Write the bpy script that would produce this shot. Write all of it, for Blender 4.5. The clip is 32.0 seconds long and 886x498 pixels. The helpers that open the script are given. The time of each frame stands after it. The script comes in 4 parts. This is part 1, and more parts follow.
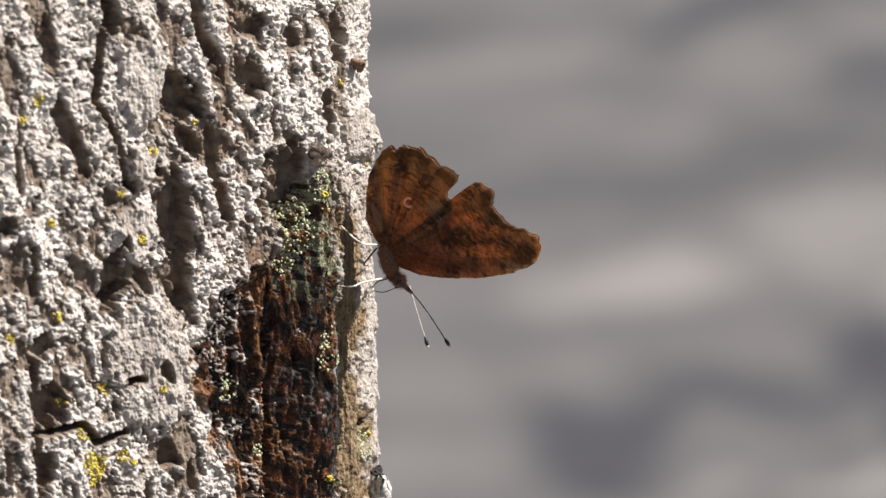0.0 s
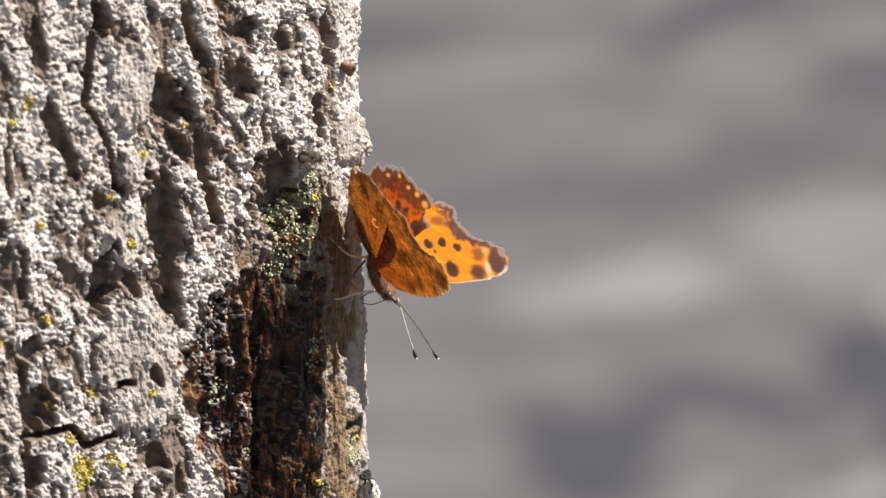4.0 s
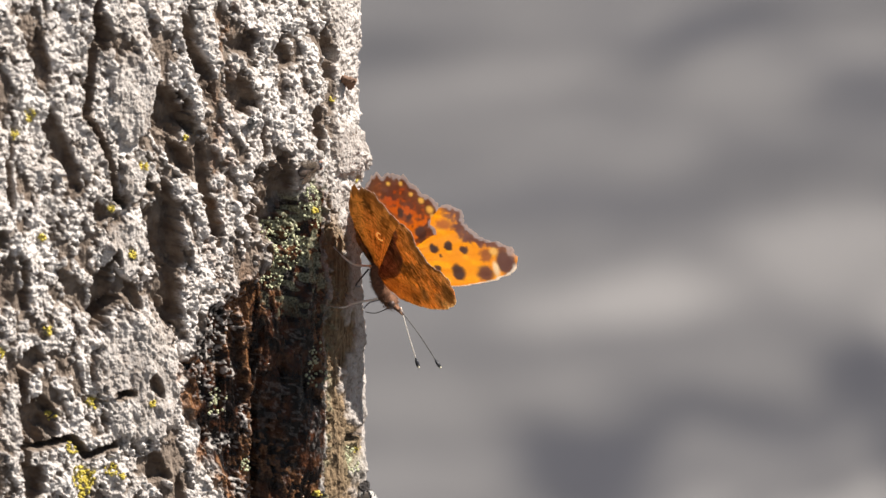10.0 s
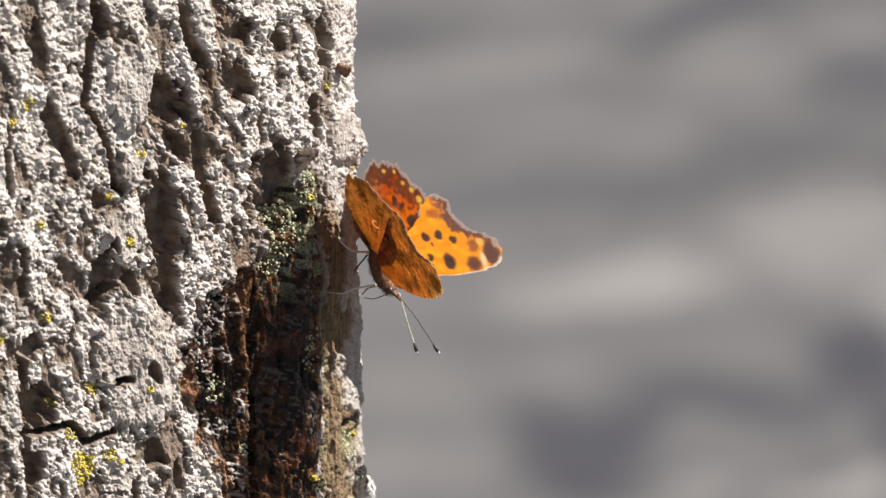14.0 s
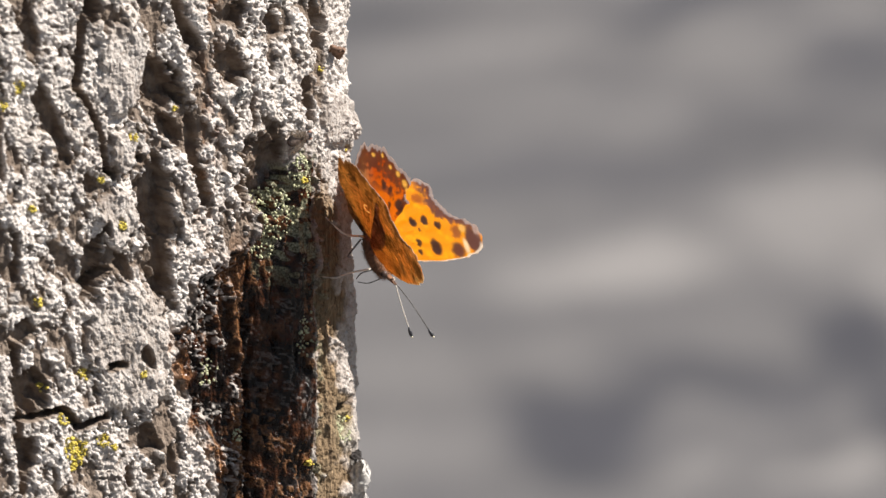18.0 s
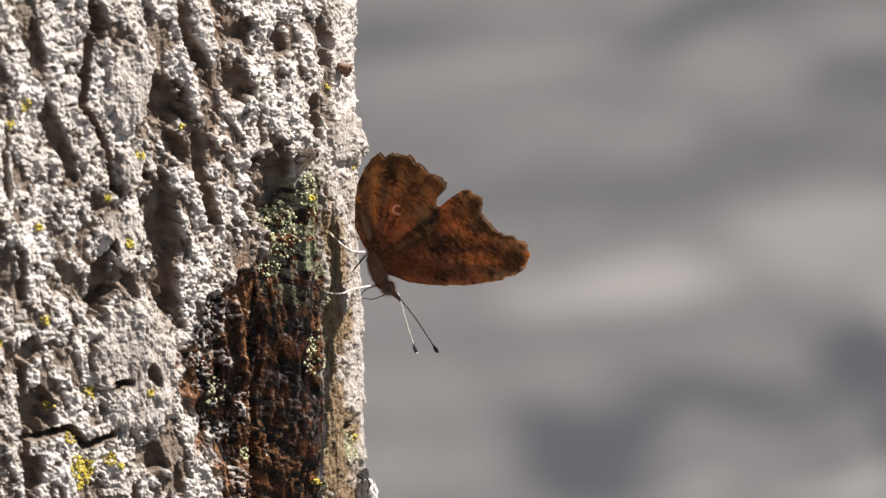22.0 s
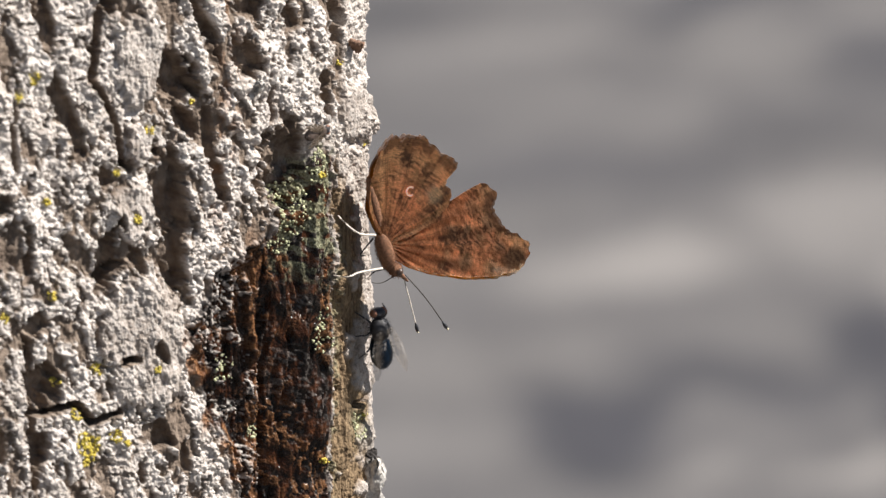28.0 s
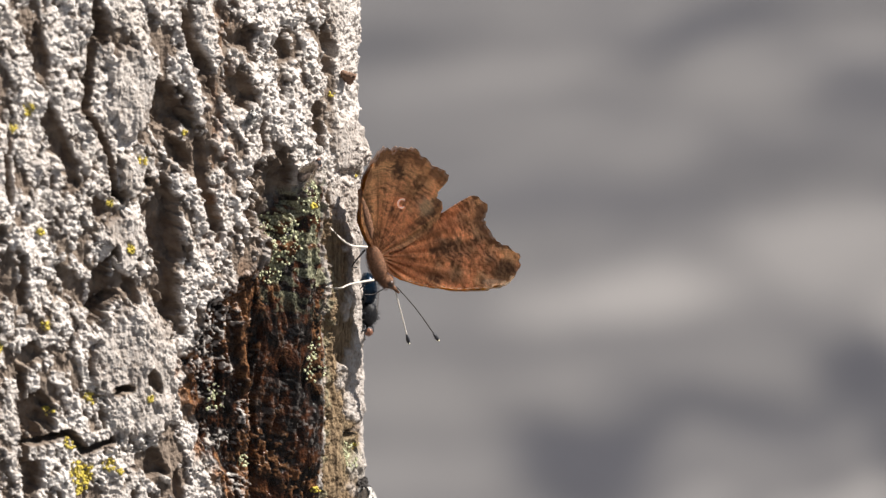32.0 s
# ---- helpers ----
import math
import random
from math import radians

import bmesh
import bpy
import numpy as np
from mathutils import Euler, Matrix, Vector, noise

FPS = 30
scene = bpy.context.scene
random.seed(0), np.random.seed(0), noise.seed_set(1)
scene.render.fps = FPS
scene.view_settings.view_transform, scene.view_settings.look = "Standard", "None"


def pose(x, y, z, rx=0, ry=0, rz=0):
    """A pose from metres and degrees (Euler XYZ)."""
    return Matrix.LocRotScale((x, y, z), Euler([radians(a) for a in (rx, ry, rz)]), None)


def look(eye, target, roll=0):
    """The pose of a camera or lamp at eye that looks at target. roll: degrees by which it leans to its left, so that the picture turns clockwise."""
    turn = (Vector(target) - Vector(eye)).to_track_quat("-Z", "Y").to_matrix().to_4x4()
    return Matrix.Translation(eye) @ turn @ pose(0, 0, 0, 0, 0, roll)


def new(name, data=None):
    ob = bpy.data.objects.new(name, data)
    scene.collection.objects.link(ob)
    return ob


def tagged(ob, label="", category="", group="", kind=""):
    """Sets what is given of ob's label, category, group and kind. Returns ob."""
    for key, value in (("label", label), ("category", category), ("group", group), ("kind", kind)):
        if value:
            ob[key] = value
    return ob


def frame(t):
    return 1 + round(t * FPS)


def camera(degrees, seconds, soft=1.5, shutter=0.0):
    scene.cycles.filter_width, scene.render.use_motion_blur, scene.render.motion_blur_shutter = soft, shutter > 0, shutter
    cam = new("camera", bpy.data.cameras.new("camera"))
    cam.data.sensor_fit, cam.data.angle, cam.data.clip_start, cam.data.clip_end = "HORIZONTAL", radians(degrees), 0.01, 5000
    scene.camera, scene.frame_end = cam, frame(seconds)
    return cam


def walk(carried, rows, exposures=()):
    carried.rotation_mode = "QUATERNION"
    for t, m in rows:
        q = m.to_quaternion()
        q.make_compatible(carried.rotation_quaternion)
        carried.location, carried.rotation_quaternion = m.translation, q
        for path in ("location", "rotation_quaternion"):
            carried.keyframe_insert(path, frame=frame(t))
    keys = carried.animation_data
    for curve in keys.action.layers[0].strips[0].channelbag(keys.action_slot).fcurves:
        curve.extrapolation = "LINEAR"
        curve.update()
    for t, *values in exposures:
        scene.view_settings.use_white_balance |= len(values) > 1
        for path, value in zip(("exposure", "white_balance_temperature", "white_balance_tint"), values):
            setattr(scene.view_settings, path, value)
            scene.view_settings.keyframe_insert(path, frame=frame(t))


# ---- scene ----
# camera: a long lens on a hand-held camera, looking down at the trunk from 1.5 m
cam = camera(6.0, 32.0, soft=1.5, shutter=0.3)
cam.data.dof.use_dof = True
cam.data.dof.focus_distance = 1.506
cam.data.dof.aperture_fstop = 34.0
EYE = Vector((0.0, -1.50356, 1.56532))
# seconds, aim to the right, aim upwards, closeness, roll
PATH = (
    (0, -0.00000, -0.00000, 1.0000, -0.00),
    (0.5, 0.00157, -0.00002, 0.9989, -0.20),
    (1, 0.00091, 0.00065, 1.0013, -0.01),
    (1.5, 0.00099, 0.00030, 1.0042, -0.03),
    (2, 0.00030, 0.00036, 1.0042, -0.11),
    (2.5, 0.00098, 0.00021, 1.0021, -0.07),
    (3, 0.00066, 0.00073, 1.0005, 0.11),
    (3.5, 0.00165, 0.00075, 1.0028, 0.13),
    (5.5, 0.00038, 0.00104, 0.9941, 0.62),
    (6, 0.00144, 0.00112, 0.9961, 0.48),
    (6.5, 0.00055, 0.00193, 0.9934, 0.40),
    (7, -0.00038, 0.00223, 0.9895, 0.48),
    (7.5, -0.00040, 0.00252, 0.9875, 0.37),
    (8, -0.00035, 0.00193, 0.9905, 0.43),
    (8.5, -0.00048, 0.00237, 0.9895, 0.46),
    (9, -0.00061, 0.00338, 0.9936, 0.43),
    (9.5, 0.00008, 0.00337, 0.9944, 0.39),
    (10, 0.00201, 0.00314, 0.9957, 0.45),
    (10.5, 0.00432, 0.00339, 0.9954, 0.30),
    (11, 0.00595, 0.00289, 0.9931, 0.31),
    (11.5, 0.00674, 0.00224, 0.9944, 0.15),
    (12, 0.00489, 0.00188, 0.9970, 0.32),
    (12.5, 0.00454, 0.00149, 0.9932, 0.20),
    (13, 0.00451, 0.00076, 0.9886, 0.25),
    (13.5, 0.00289, 0.00039, 0.9883, 0.22),
    (15.5, 0.00446, 0.00140, 0.9908, 0.15),
    (16, 0.00526, 0.00054, 0.9951, 0.02),
    (16.5, 0.00431, -0.00193, 0.9958, 0.18),
    (17, 0.00282, -0.00234, 0.9994, 0.03),
    (17.5, 0.00269, -0.00250, 0.9968, 0.20),
    (18, 0.00386, -0.00263, 0.9946, 0.01),
    (18.5, 0.00406, -0.00273, 0.9946, -0.01),
    (19, 0.00340, -0.00227, 0.9919, 0.05),
    (19.5, 0.00257, -0.00198, 0.9908, 0.01),
    (20, 0.00143, -0.00156, 0.9884, 0.28),
    (20.5, 0.00205, -0.00130, 0.9889, 0.06),
    (21, 0.00347, -0.00057, 0.9949, 0.13),
    (21.5, 0.00280, -0.00013, 0.9953, 0.14),
    (22, 0.00248, 0.00071, 0.9971, 0.01),
    (22.5, 0.00293, 0.00064, 0.9966, 0.29),
    (23, 0.00394, -0.00134, 1.0005, 0.04),
    (23.5, 0.00258, -0.00112, 0.9995, 0.06),
    (24, 0.00213, -0.00134, 1.0000, 0.06),
    (24.5, 0.00142, -0.00131, 0.9962, 0.36),
    (26.5, 0.00059, -0.00271, 1.0007, 0.11),
    (27, 0.00059, -0.00348, 1.0017, 0.31),
    (27.5, 0.00049, -0.00378, 1.0050, 0.28),
    (28, 0.00057, -0.00325, 1.0047, 0.49),
    (28.5, 0.00080, -0.00319, 0.9998, 0.39),
    (29, -0.00013, -0.00258, 0.9974, 0.51),
    (29.5, -0.00120, -0.00172, 0.9951, 0.54),
    (30, -0.00137, -0.00111, 0.9945, 0.36),
    (30.5, -0.00154, 0.00011, 0.9988, 0.48),
    (31, -0.00036, 0.00104, 0.9985, 0.58),
    (31.5, 0.00094, 0.00137, 1.0014, 0.51),
    (32, 0.00217, 0.00237, 0.9979, 0.62),
)


def aimed(dx, dz, near, roll):
    aim = Vector((dx, 0.0, 1.3 + dz))
    eye = Vector((0, 0, 1.3)) + (EYE - Vector((0, 0, 1.3))) / near
    return look(eye, aim, roll)


walk(cam, [(t, aimed(dx, dz, near, roll)) for t, dx, dz, near, roll in PATH])

# ---- light ----
SUN_EL, SUN_AZ = 50.0, 6.0          # azimuth from +x towards the camera
to_sun = Vector((math.cos(radians(SUN_EL)) * math.cos(radians(SUN_AZ)),
                 -math.cos(radians(SUN_EL)) * math.sin(radians(SUN_AZ)), math.sin(radians(SUN_EL))))
sun = new("sun", bpy.data.lights.new("sun", "SUN"))
sun.data.energy, sun.data.angle, sun.data.color = 5.0, radians(0.53), (1.0, 0.94, 0.88)
sun.matrix_world = look(to_sun * 20, (0, 0, 0))
world = bpy.data.worlds.new("sky")
scene.world = world
world.use_nodes = True
wn = world.node_tree.nodes
sky = wn.new("ShaderNodeTexSky")
sky.sky_type, sky.sun_disc = "NISHITA", False
sky.sun_elevation, sky.sun_rotation = radians(SUN_EL), math.atan2(to_sun.x, to_sun.y)
world.node_tree.links.new(sky.outputs[0], wn["Background"].inputs[0])
wn["Background"].inputs[1].default_value = 0.033
scene.view_settings.exposure = 0.85


# ---- materials ----
def mat(name, rough=0.7, metal=0.0, base=(0.5, 0.5, 0.5)):
    m = bpy.data.materials.new(name)
    m.use_nodes = True
    b = m.node_tree.nodes["Principled BSDF"]
    b.inputs["Roughness"].default_value, b.inputs["Metallic"].default_value = rough, metal
    b.inputs["Base Color"].default_value = (*base, 1)
    return m, m.node_tree, b


def node(tree, kind, **kw):
    n = tree.nodes.new("ShaderNode" + kind)
    for key, value in kw.items():
        n.inputs[key.replace("_", " ")].default_value = value
    return n


def mixed(tree, fac, a, b, blend="MIX"):
    """Colour mix; fac, a, b are sockets or values."""
    n = tree.nodes.new("ShaderNodeMix")
    n.data_type, n.blend_type = "RGBA", blend
    for socket, value in ((n.inputs[0], fac), (n.inputs[6], a), (n.inputs[7], b)):
        if isinstance(value, (int, float)):
            socket.default_value = value
        elif isinstance(value, tuple):
            socket.default_value = (*value, 1)
        else:
            tree.links.new(value, socket)
    return n.outputs[2]


def ramp(tree, value, lo, hi, a=0.0, b=1.0):
    n = tree.nodes.new("ShaderNodeMapRange")
    tree.links.new(value, n.inputs[0])
    n.inputs[1].default_value, n.inputs[2].default_value = lo, hi
    n.inputs[3].default_value, n.inputs[4].default_value = a, b
    return n.outputs[0]


def grain(tree, scale, detail=3.0, stretch=None, rough=0.55):
    n = node(tree, "TexNoise", Scale=scale, Detail=detail, Roughness=rough)
    c = tree.nodes.new("ShaderNodeTexCoord")
    if stretch:
        mp = tree.nodes.new("ShaderNodeMapping")
        mp.inputs["Scale"].default_value = stretch
        tree.links.new(c.outputs["Object"], mp.inputs[0])
        tree.links.new(mp.outputs[0], n.inputs["Vector"])
    else:
        tree.links.new(c.outputs["Object"], n.inputs["Vector"])
    return n.outputs[0]


def bumped(tree, bsdf, height, dist, strength=1.0):
    n = node(tree, "Bump", Strength=strength, Distance=dist)
    tree.links.new(height, n.inputs["Height"])
    tree.links.new(n.outputs[0], bsdf.inputs["Normal"])


def attr(tree, name):
    n = tree.nodes.new("ShaderNodeAttribute")
    n.attribute_name = name
    return n


def simple(name, base, rough=0.7, metal=0.0, vary=0.35, scale=600.0, bump=0.0):
    m, tree, b = mat(name, rough, metal, base)
    g = grain(tree, scale)
    lo = tuple(c * (1 - vary) for c in base)
    hi = tuple(min(1.0, c * (1 + vary)) for c in base)
    tree.links.new(mixed(tree, ramp(tree, g, 0.3, 0.7), lo, hi), b.inputs["Base Color"])
    if bump:
        bumped(tree, b, g, bump)
    return m


def bark_material():
    m, tree, b = mat("weathered_bark", 0.85)
    fine = grain(tree, 2600, 3)
    mid = grain(tree, 330, 4)
    crust = mixed(tree, ramp(tree, mid, 0.35, 0.65), (0.57, 0.526, 0.486), (0.73, 0.685, 0.644))
    crust = mixed(tree, ramp(tree, fine, 0.42, 0.72, 0, 0.55), crust, (0.79, 0.75, 0.71))
    crust = mixed(tree, ramp(tree, fine, 0.30, 0.46, 0.35, 0), crust, (0.30, 0.255, 0.22))
    crust = mixed(tree, ramp(tree, grain(tree, 90, 4), 0.42, 0.66, 0, 0.45), crust, (0.38, 0.33, 0.285))
    speckle = grain(tree, 5200, 2)
    crust = mixed(tree, ramp(tree, speckle, 0.36, 0.50, 0.5, 0), crust, (0.24, 0.20, 0.17))
    fleck = grain(tree, 1250, 4, (1, 1, 0.7), 0.7)
    crust = mixed(tree, ramp(tree, fleck, 0.36, 0.47, 0.75, 0), crust, (0.21, 0.175, 0.15))
    crust = mixed(tree, ramp(tree, grain(tree, 700, 3), 0.56, 0.66, 0, 0.5), crust, (0.78, 0.74, 0.70))
    # brown floor of the hollows, with part of their shade in the tone
    inner = mixed(tree, ramp(tree, mid, 0.3, 0.7), (0.100, 0.074, 0.057), (0.265, 0.212, 0.168))
    tone = mixed(tree, attr(tree, "crust").outputs["Fac"], inner, crust)
    wood = mixed(tree, ramp(tree, grain(tree, 1700, 4, (1, 1, 0.09), 0.65), 0.35, 0.65), (0.085, 0.058, 0.036), (0.30, 0.215, 0.130))
    tone = mixed(tree, attr(tree, "wood").outputs["Fac"], tone, wood)
    sap = mixed(tree, ramp(tree, mid, 0.46, 0.72), (0.006, 0.0035, 0.0025), (0.080, 0.028, 0.011))
    tone = mixed(tree, attr(tree, "sap").outputs["Fac"], tone, sap)
    rust = mixed(tree, ramp(tree, fine, 0.3, 0.7), (0.090, 0.034, 0.013), (0.40, 0.20, 0.09))
    tone = mixed(tree, attr(tree, "rust").outputs["Fac"], tone, rust)
    green = mixed(tree, ramp(tree, fine, 0.35, 0.65), (0.05, 0.05, 0.028), (0.36, 0.36, 0.24))
    tone = mixed(tree, attr(tree, "green").outputs["Fac"], tone, green)
    tree.links.new(tone, b.inputs["Base Color"])
    tree.links.new(mixed(tree, attr(tree, "sap").outputs["Fac"], (0.95, 0.95, 0.95), ramp(tree, fine, 0.35, 0.65, 0.05, 0.26)), b.inputs["Roughness"])
    tree.links.new(ramp(tree, attr(tree, "sap").outputs["Fac"], 0, 1, 0.12, 0.24), b.inputs["Specular IOR Level"])
    vo = node(tree, "TexVoronoi", Scale=2300.0)
    tc = tree.nodes.new("ShaderNodeTexCoord")
    tree.links.new(tc.outputs["Object"], vo.inputs["Vector"])
    relief_tone = mixed(tree, 0.5, mixed(tree, 0.45, fine, speckle), ramp(tree, vo.outputs["Distance"], 0.0, 0.8, 1.0, 0.0))
    bumped(tree, b, relief_tone, 0.00045, 0.55)
    return m


def skin(name, through_amount, tint, ridged):
    """Wing skin: scales that scatter light back and let some of it through."""
    m = bpy.data.materials.new(name)
    m.use_nodes = True
    tree = m.node_tree
    tree.nodes.remove(tree.nodes["Principled BSDF"])
    col = attr(tree, "tone").outputs["Color"]
    sc = grain(tree, 5200, 2)
    col = mixed(tree, 0.55, col, mixed(tree, ramp(tree, sc, 0.3, 0.7), (0.6, 0.6, 0.6), (1, 1, 1)), "MULTIPLY")
    height = sc
    if ridged:
        weave = attr(tree, "weave").outputs["Vector"]

        def woven(sx, sy, detail):
            mp = tree.nodes.new("ShaderNodeMapping")
            mp.inputs["Scale"].default_value = (sx, sy, 1)
            tree.links.new(weave, mp.inputs[0])
            nz = node(tree, "TexNoise", Scale=1.0, Detail=detail, Distortion=1.6)
            tree.links.new(mp.outputs[0], nz.inputs["Vector"])
            return nz.outputs[0]
        cross, along = woven(0.42, 0.10, 3), woven(0.04, 0.85, 3)
        col = mixed(tree, 0.5, col, mixed(tree, ramp(tree, cross, 0.38, 0.60), (0.38, 0.35, 0.33), (1.3, 1.25, 1.2)), "MULTIPLY")
        col = mixed(tree, 0.3, col, mixed(tree, ramp(tree, along, 0.36, 0.62), (0.42, 0.38, 0.36), (1.25, 1.2, 1.15)), "MULTIPLY")
        height = mixed(tree, 0.5, cross, along)
    bp = node(tree, "Bump", Strength=0.9, Distance=0.0006 if ridged else 0.0003)
    tree.links.new(height, bp.inputs["Height"])
    d = tree.nodes.new("ShaderNodeBsdfDiffuse")
    tr = tree.nodes.new("ShaderNodeBsdfTranslucent")
    tree.links.new(bp.outputs[0], d.inputs["Normal"])
    mx = tree.nodes.new("ShaderNodeMixShader")
    tree.links.new(col, d.inputs[0])
    tree.links.new(mixed(tree, 0.5, col, (1.0, 0.66, 0.17)), tr.inputs[0])
    if tint:
        tree.links.new(mixed(tree, 1.0, mixed(tree, 0.07, mixed(tree, 1.0, col, (6.6, 6.9, 5.6), "MULTIPLY"), (1, 1, 1)), tint, "MULTIPLY"), tr.inputs[0])
    mx.inputs[0].default_value = through_amount
    tree.links.new(d.outputs[0], mx.inputs[1])
    tree.links.new(tr.outputs[0], mx.inputs[2])
    gl = node(tree, "BsdfGlossy", Roughness=0.5)
    gl.inputs[0].default_value = (0.9, 0.85, 0.8, 1)
    m2 = tree.nodes.new("ShaderNodeMixShader")
    m2.inputs[0].default_value = 0.012 if ridged else 0.003
    tree.links.new(mx.outputs[0], m2.inputs[1])
    tree.links.new(gl.outputs[0], m2.inputs[2])
    tree.links.new(m2.outputs[0], tree.nodes["Material Output"].inputs[0])
    return m


def ground_material():
    m, tree, b = mat("worn_asphalt", 0.9)
    g1, g2 = grain(tree, 2.2, 5), grain(tree, 60, 4)
    # tree shadows and sunlit dapples are painted into the ground's colour
    plain = mixed(tree, ramp(tree, g1, 0.35, 0.65), (0.112, 0.107, 0.104), (0.138, 0.132, 0.128))
    shade = mixed(tree, ramp(tree, g1, 0.35, 0.65), (0.024, 0.024, 0.031), (0.034, 0.034, 0.043))
    tone = mixed(tree, attr(tree, "shade").outputs["Fac"], plain, shade)
    tone = mixed(tree, attr(tree, "pale").outputs["Fac"], tone, (0.215, 0.204, 0.195))
    tone = mixed(tree, ramp(tree, g2, 0.4, 0.7, 0, 0.15), tone, (0.13, 0.126, 0.122))
    tree.links.new(tone, b.inputs["Base Color"])
    bumped(tree, b, g2, 0.004)
    return m


BARK = bark_material()
GROUND = ground_material()
UPPER = skin("orange_wing_scales", 0.40, None, 0)
UNDER = skin("brown_wing_scales", 0.29, (0.97, 0.83, 0.72), 1)
LICHEN = simple("yellow_lichen", (0.52, 0.42, 0.07), 0.85, vary=0.4, scale=1500, bump=0.0002)
MOSS = simple("green_lichen", (0.44, 0.45, 0.28), 0.9, vary=0.5, scale=1200, bump=0.0002)
CHIP = simple("brown_bark_chip", (0.22, 0.13, 0.085), 0.8, vary=0.4, scale=900, bump=0.0002)
DARK_BARK = simple("dark_bark", (0.035, 0.030, 0.028), 0.9, vary=0.5, scale=1400, bump=0.0003)
PALE_BARK = simple("pale_bark", (0.47, 0.45, 0.42), 0.9, vary=0.4, scale=1400, bump=0.0003)
FUR = simple("brown_body_hair", (0.21, 0.100, 0.052), 0.8, vary=0.5, scale=3000, bump=0.0002)
PALE_LEG = simple("cream_leg", (0.66, 0.60, 0.52), 0.6, vary=0.15, scale=3000)
DARK_LEG = simple("dark_leg", (0.045, 0.035, 0.03), 0.5, vary=0.3, scale=3000)
PALE_TIP = simple("cream_tip", (0.75, 0.68, 0.5), 0.6, vary=0.1, scale=3000)
EYE_BROWN = simple("brown_eye", (0.06, 0.035, 0.025), 0.3, vary=0.2, scale=3000)
BLACK = simple("black_bristle", (0.02, 0.02, 0.024), 0.45, vary=0.4, scale=3000, bump=0.0001)
DULL = simple("grey_brown_shell", (0.075, 0.052, 0.040), 0.6, vary=0.5, scale=1200, bump=0.0002)
BLUE = simple("dark_blue_shell", (0.006, 0.018, 0.036), 0.2, 0.6, vary=0.4, scale=1500)
FACE = simple("tan_eye", (0.22, 0.10, 0.06), 0.35, vary=0.4, scale=2500)
GREY_DUST = simple("grey_dusted_shell", (0.016, 0.016, 0.019), 0.5, vary=0.5, scale=1500, bump=0.0002)


def membrane(alpha, lo, hi):
    m, tree, b = mat("smoky_wing_membrane", 0.25, 0.0, (0.20, 0.17, 0.14))
    b.inputs["Alpha"].default_value = alpha
    tree.links.new(mixed(tree, ramp(tree, grain(tree, 900), 0.3, 0.7), lo, hi), b.inputs["Base Color"])
    return m


MEMBRANE = membrane(0.32, (0.08, 0.065, 0.05), (0.20, 0.17, 0.14))
BROWN_MEMBRANE = membrane(0.72, (0.07, 0.050, 0.035), (0.20, 0.155, 0.115))

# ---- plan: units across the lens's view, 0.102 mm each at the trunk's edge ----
K = 0.16003 / 1568
TILT = Vector((0, 0, 1.3)) - EYE


def spot(a, b, y):
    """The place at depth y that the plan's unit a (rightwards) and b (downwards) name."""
    way = TILT.normalized() + Vector((1, 0, 0)) * ((a - 784) * K / TILT.length)
    up = Vector((1, 0, 0)).cross(TILT.normalized())
    way += up * ((441 - b) * K / TILT.length)
    return EYE + way * ((y - EYE.y) / way.y)


# ---- numeric noise for built relief ----
def hashed(i, j, seed):
    n = (i.astype(np.int64) * 374761393 + j.astype(np.int64) * 668265263 + seed * 1442695041) & 0x7FFFFFFF
    n = ((n ^ (n >> 13)) * 1274126177) & 0x7FFFFFFF
    return ((n ^ (n >> 16)) & 0xFFFF) / 65535.0


def vnoise(x, y, seed):
    i, j = np.floor(x), np.floor(y)
    fx, fy = x - i, y - j
    fx, fy = fx * fx * (3 - 2 * fx), fy * fy * (3 - 2 * fy)
    a, b = hashed(i, j, seed), hashed(i + 1, j, seed)
    c, d = hashed(i, j + 1, seed), hashed(i + 1, j + 1, seed)
    return (a + (b - a) * fx) * (1 - fy) + (c + (d - c) * fx) * fy


def fbm(x, y, seed, octaves=3):
    total, amp, norm = 0.0, 1.0, 0.0
    for o in range(octaves):
        total = total + amp * vnoise(x * 2 ** o, y * 2 ** o, seed + o * 17)
        norm += amp
        amp *= 0.5
    return total / norm


def smooth(lo, hi, x):
    t = np.clip((x - lo) / (hi - lo), 0, 1)
    return t * t * (3 - 2 * t)


def add_attr(me, name, values):
    at = me.attributes.new(name, "FLOAT", "POINT")
    at.data.foreach_set("value", np.ascontiguousarray(values, dtype=np.float32).ravel())


def sheet(name, co, cols, rows, material, loop=False):
    """A mesh from a grid of points, rows x cols."""
    idx = np.arange(rows * cols).reshape(rows, cols)
    right = np.roll(idx, -1, axis=1)
    last = cols if loop else cols - 1
    q = np.stack([idx[:-1, :last], right[:-1, :last], right[1:, :last], idx[1:, :last]], axis=-1).reshape(-1, 4)
    return mesh_of(name, co.reshape(-1, 3), q, material)


def mesh_of(name, co, quads, material):
    me = bpy.data.meshes.new(name)
    me.vertices.add(len(co))
    me.vertices.foreach_set("co", np.ascontiguousarray(co, dtype=np.float32).ravel())
    me.loops.add(quads.size)
    me.loops.foreach_set("vertex_index", quads.astype(np.int32).ravel())
    me.polygons.add(len(quads))
    me.polygons.foreach_set("loop_start", np.arange(0, quads.size, 4, dtype=np.int32))
    me.polygons.foreach_set("use_smooth", np.ones(len(quads), dtype=bool))
    me.update(calc_edges=True)
    me.materials.append(material)
    return me


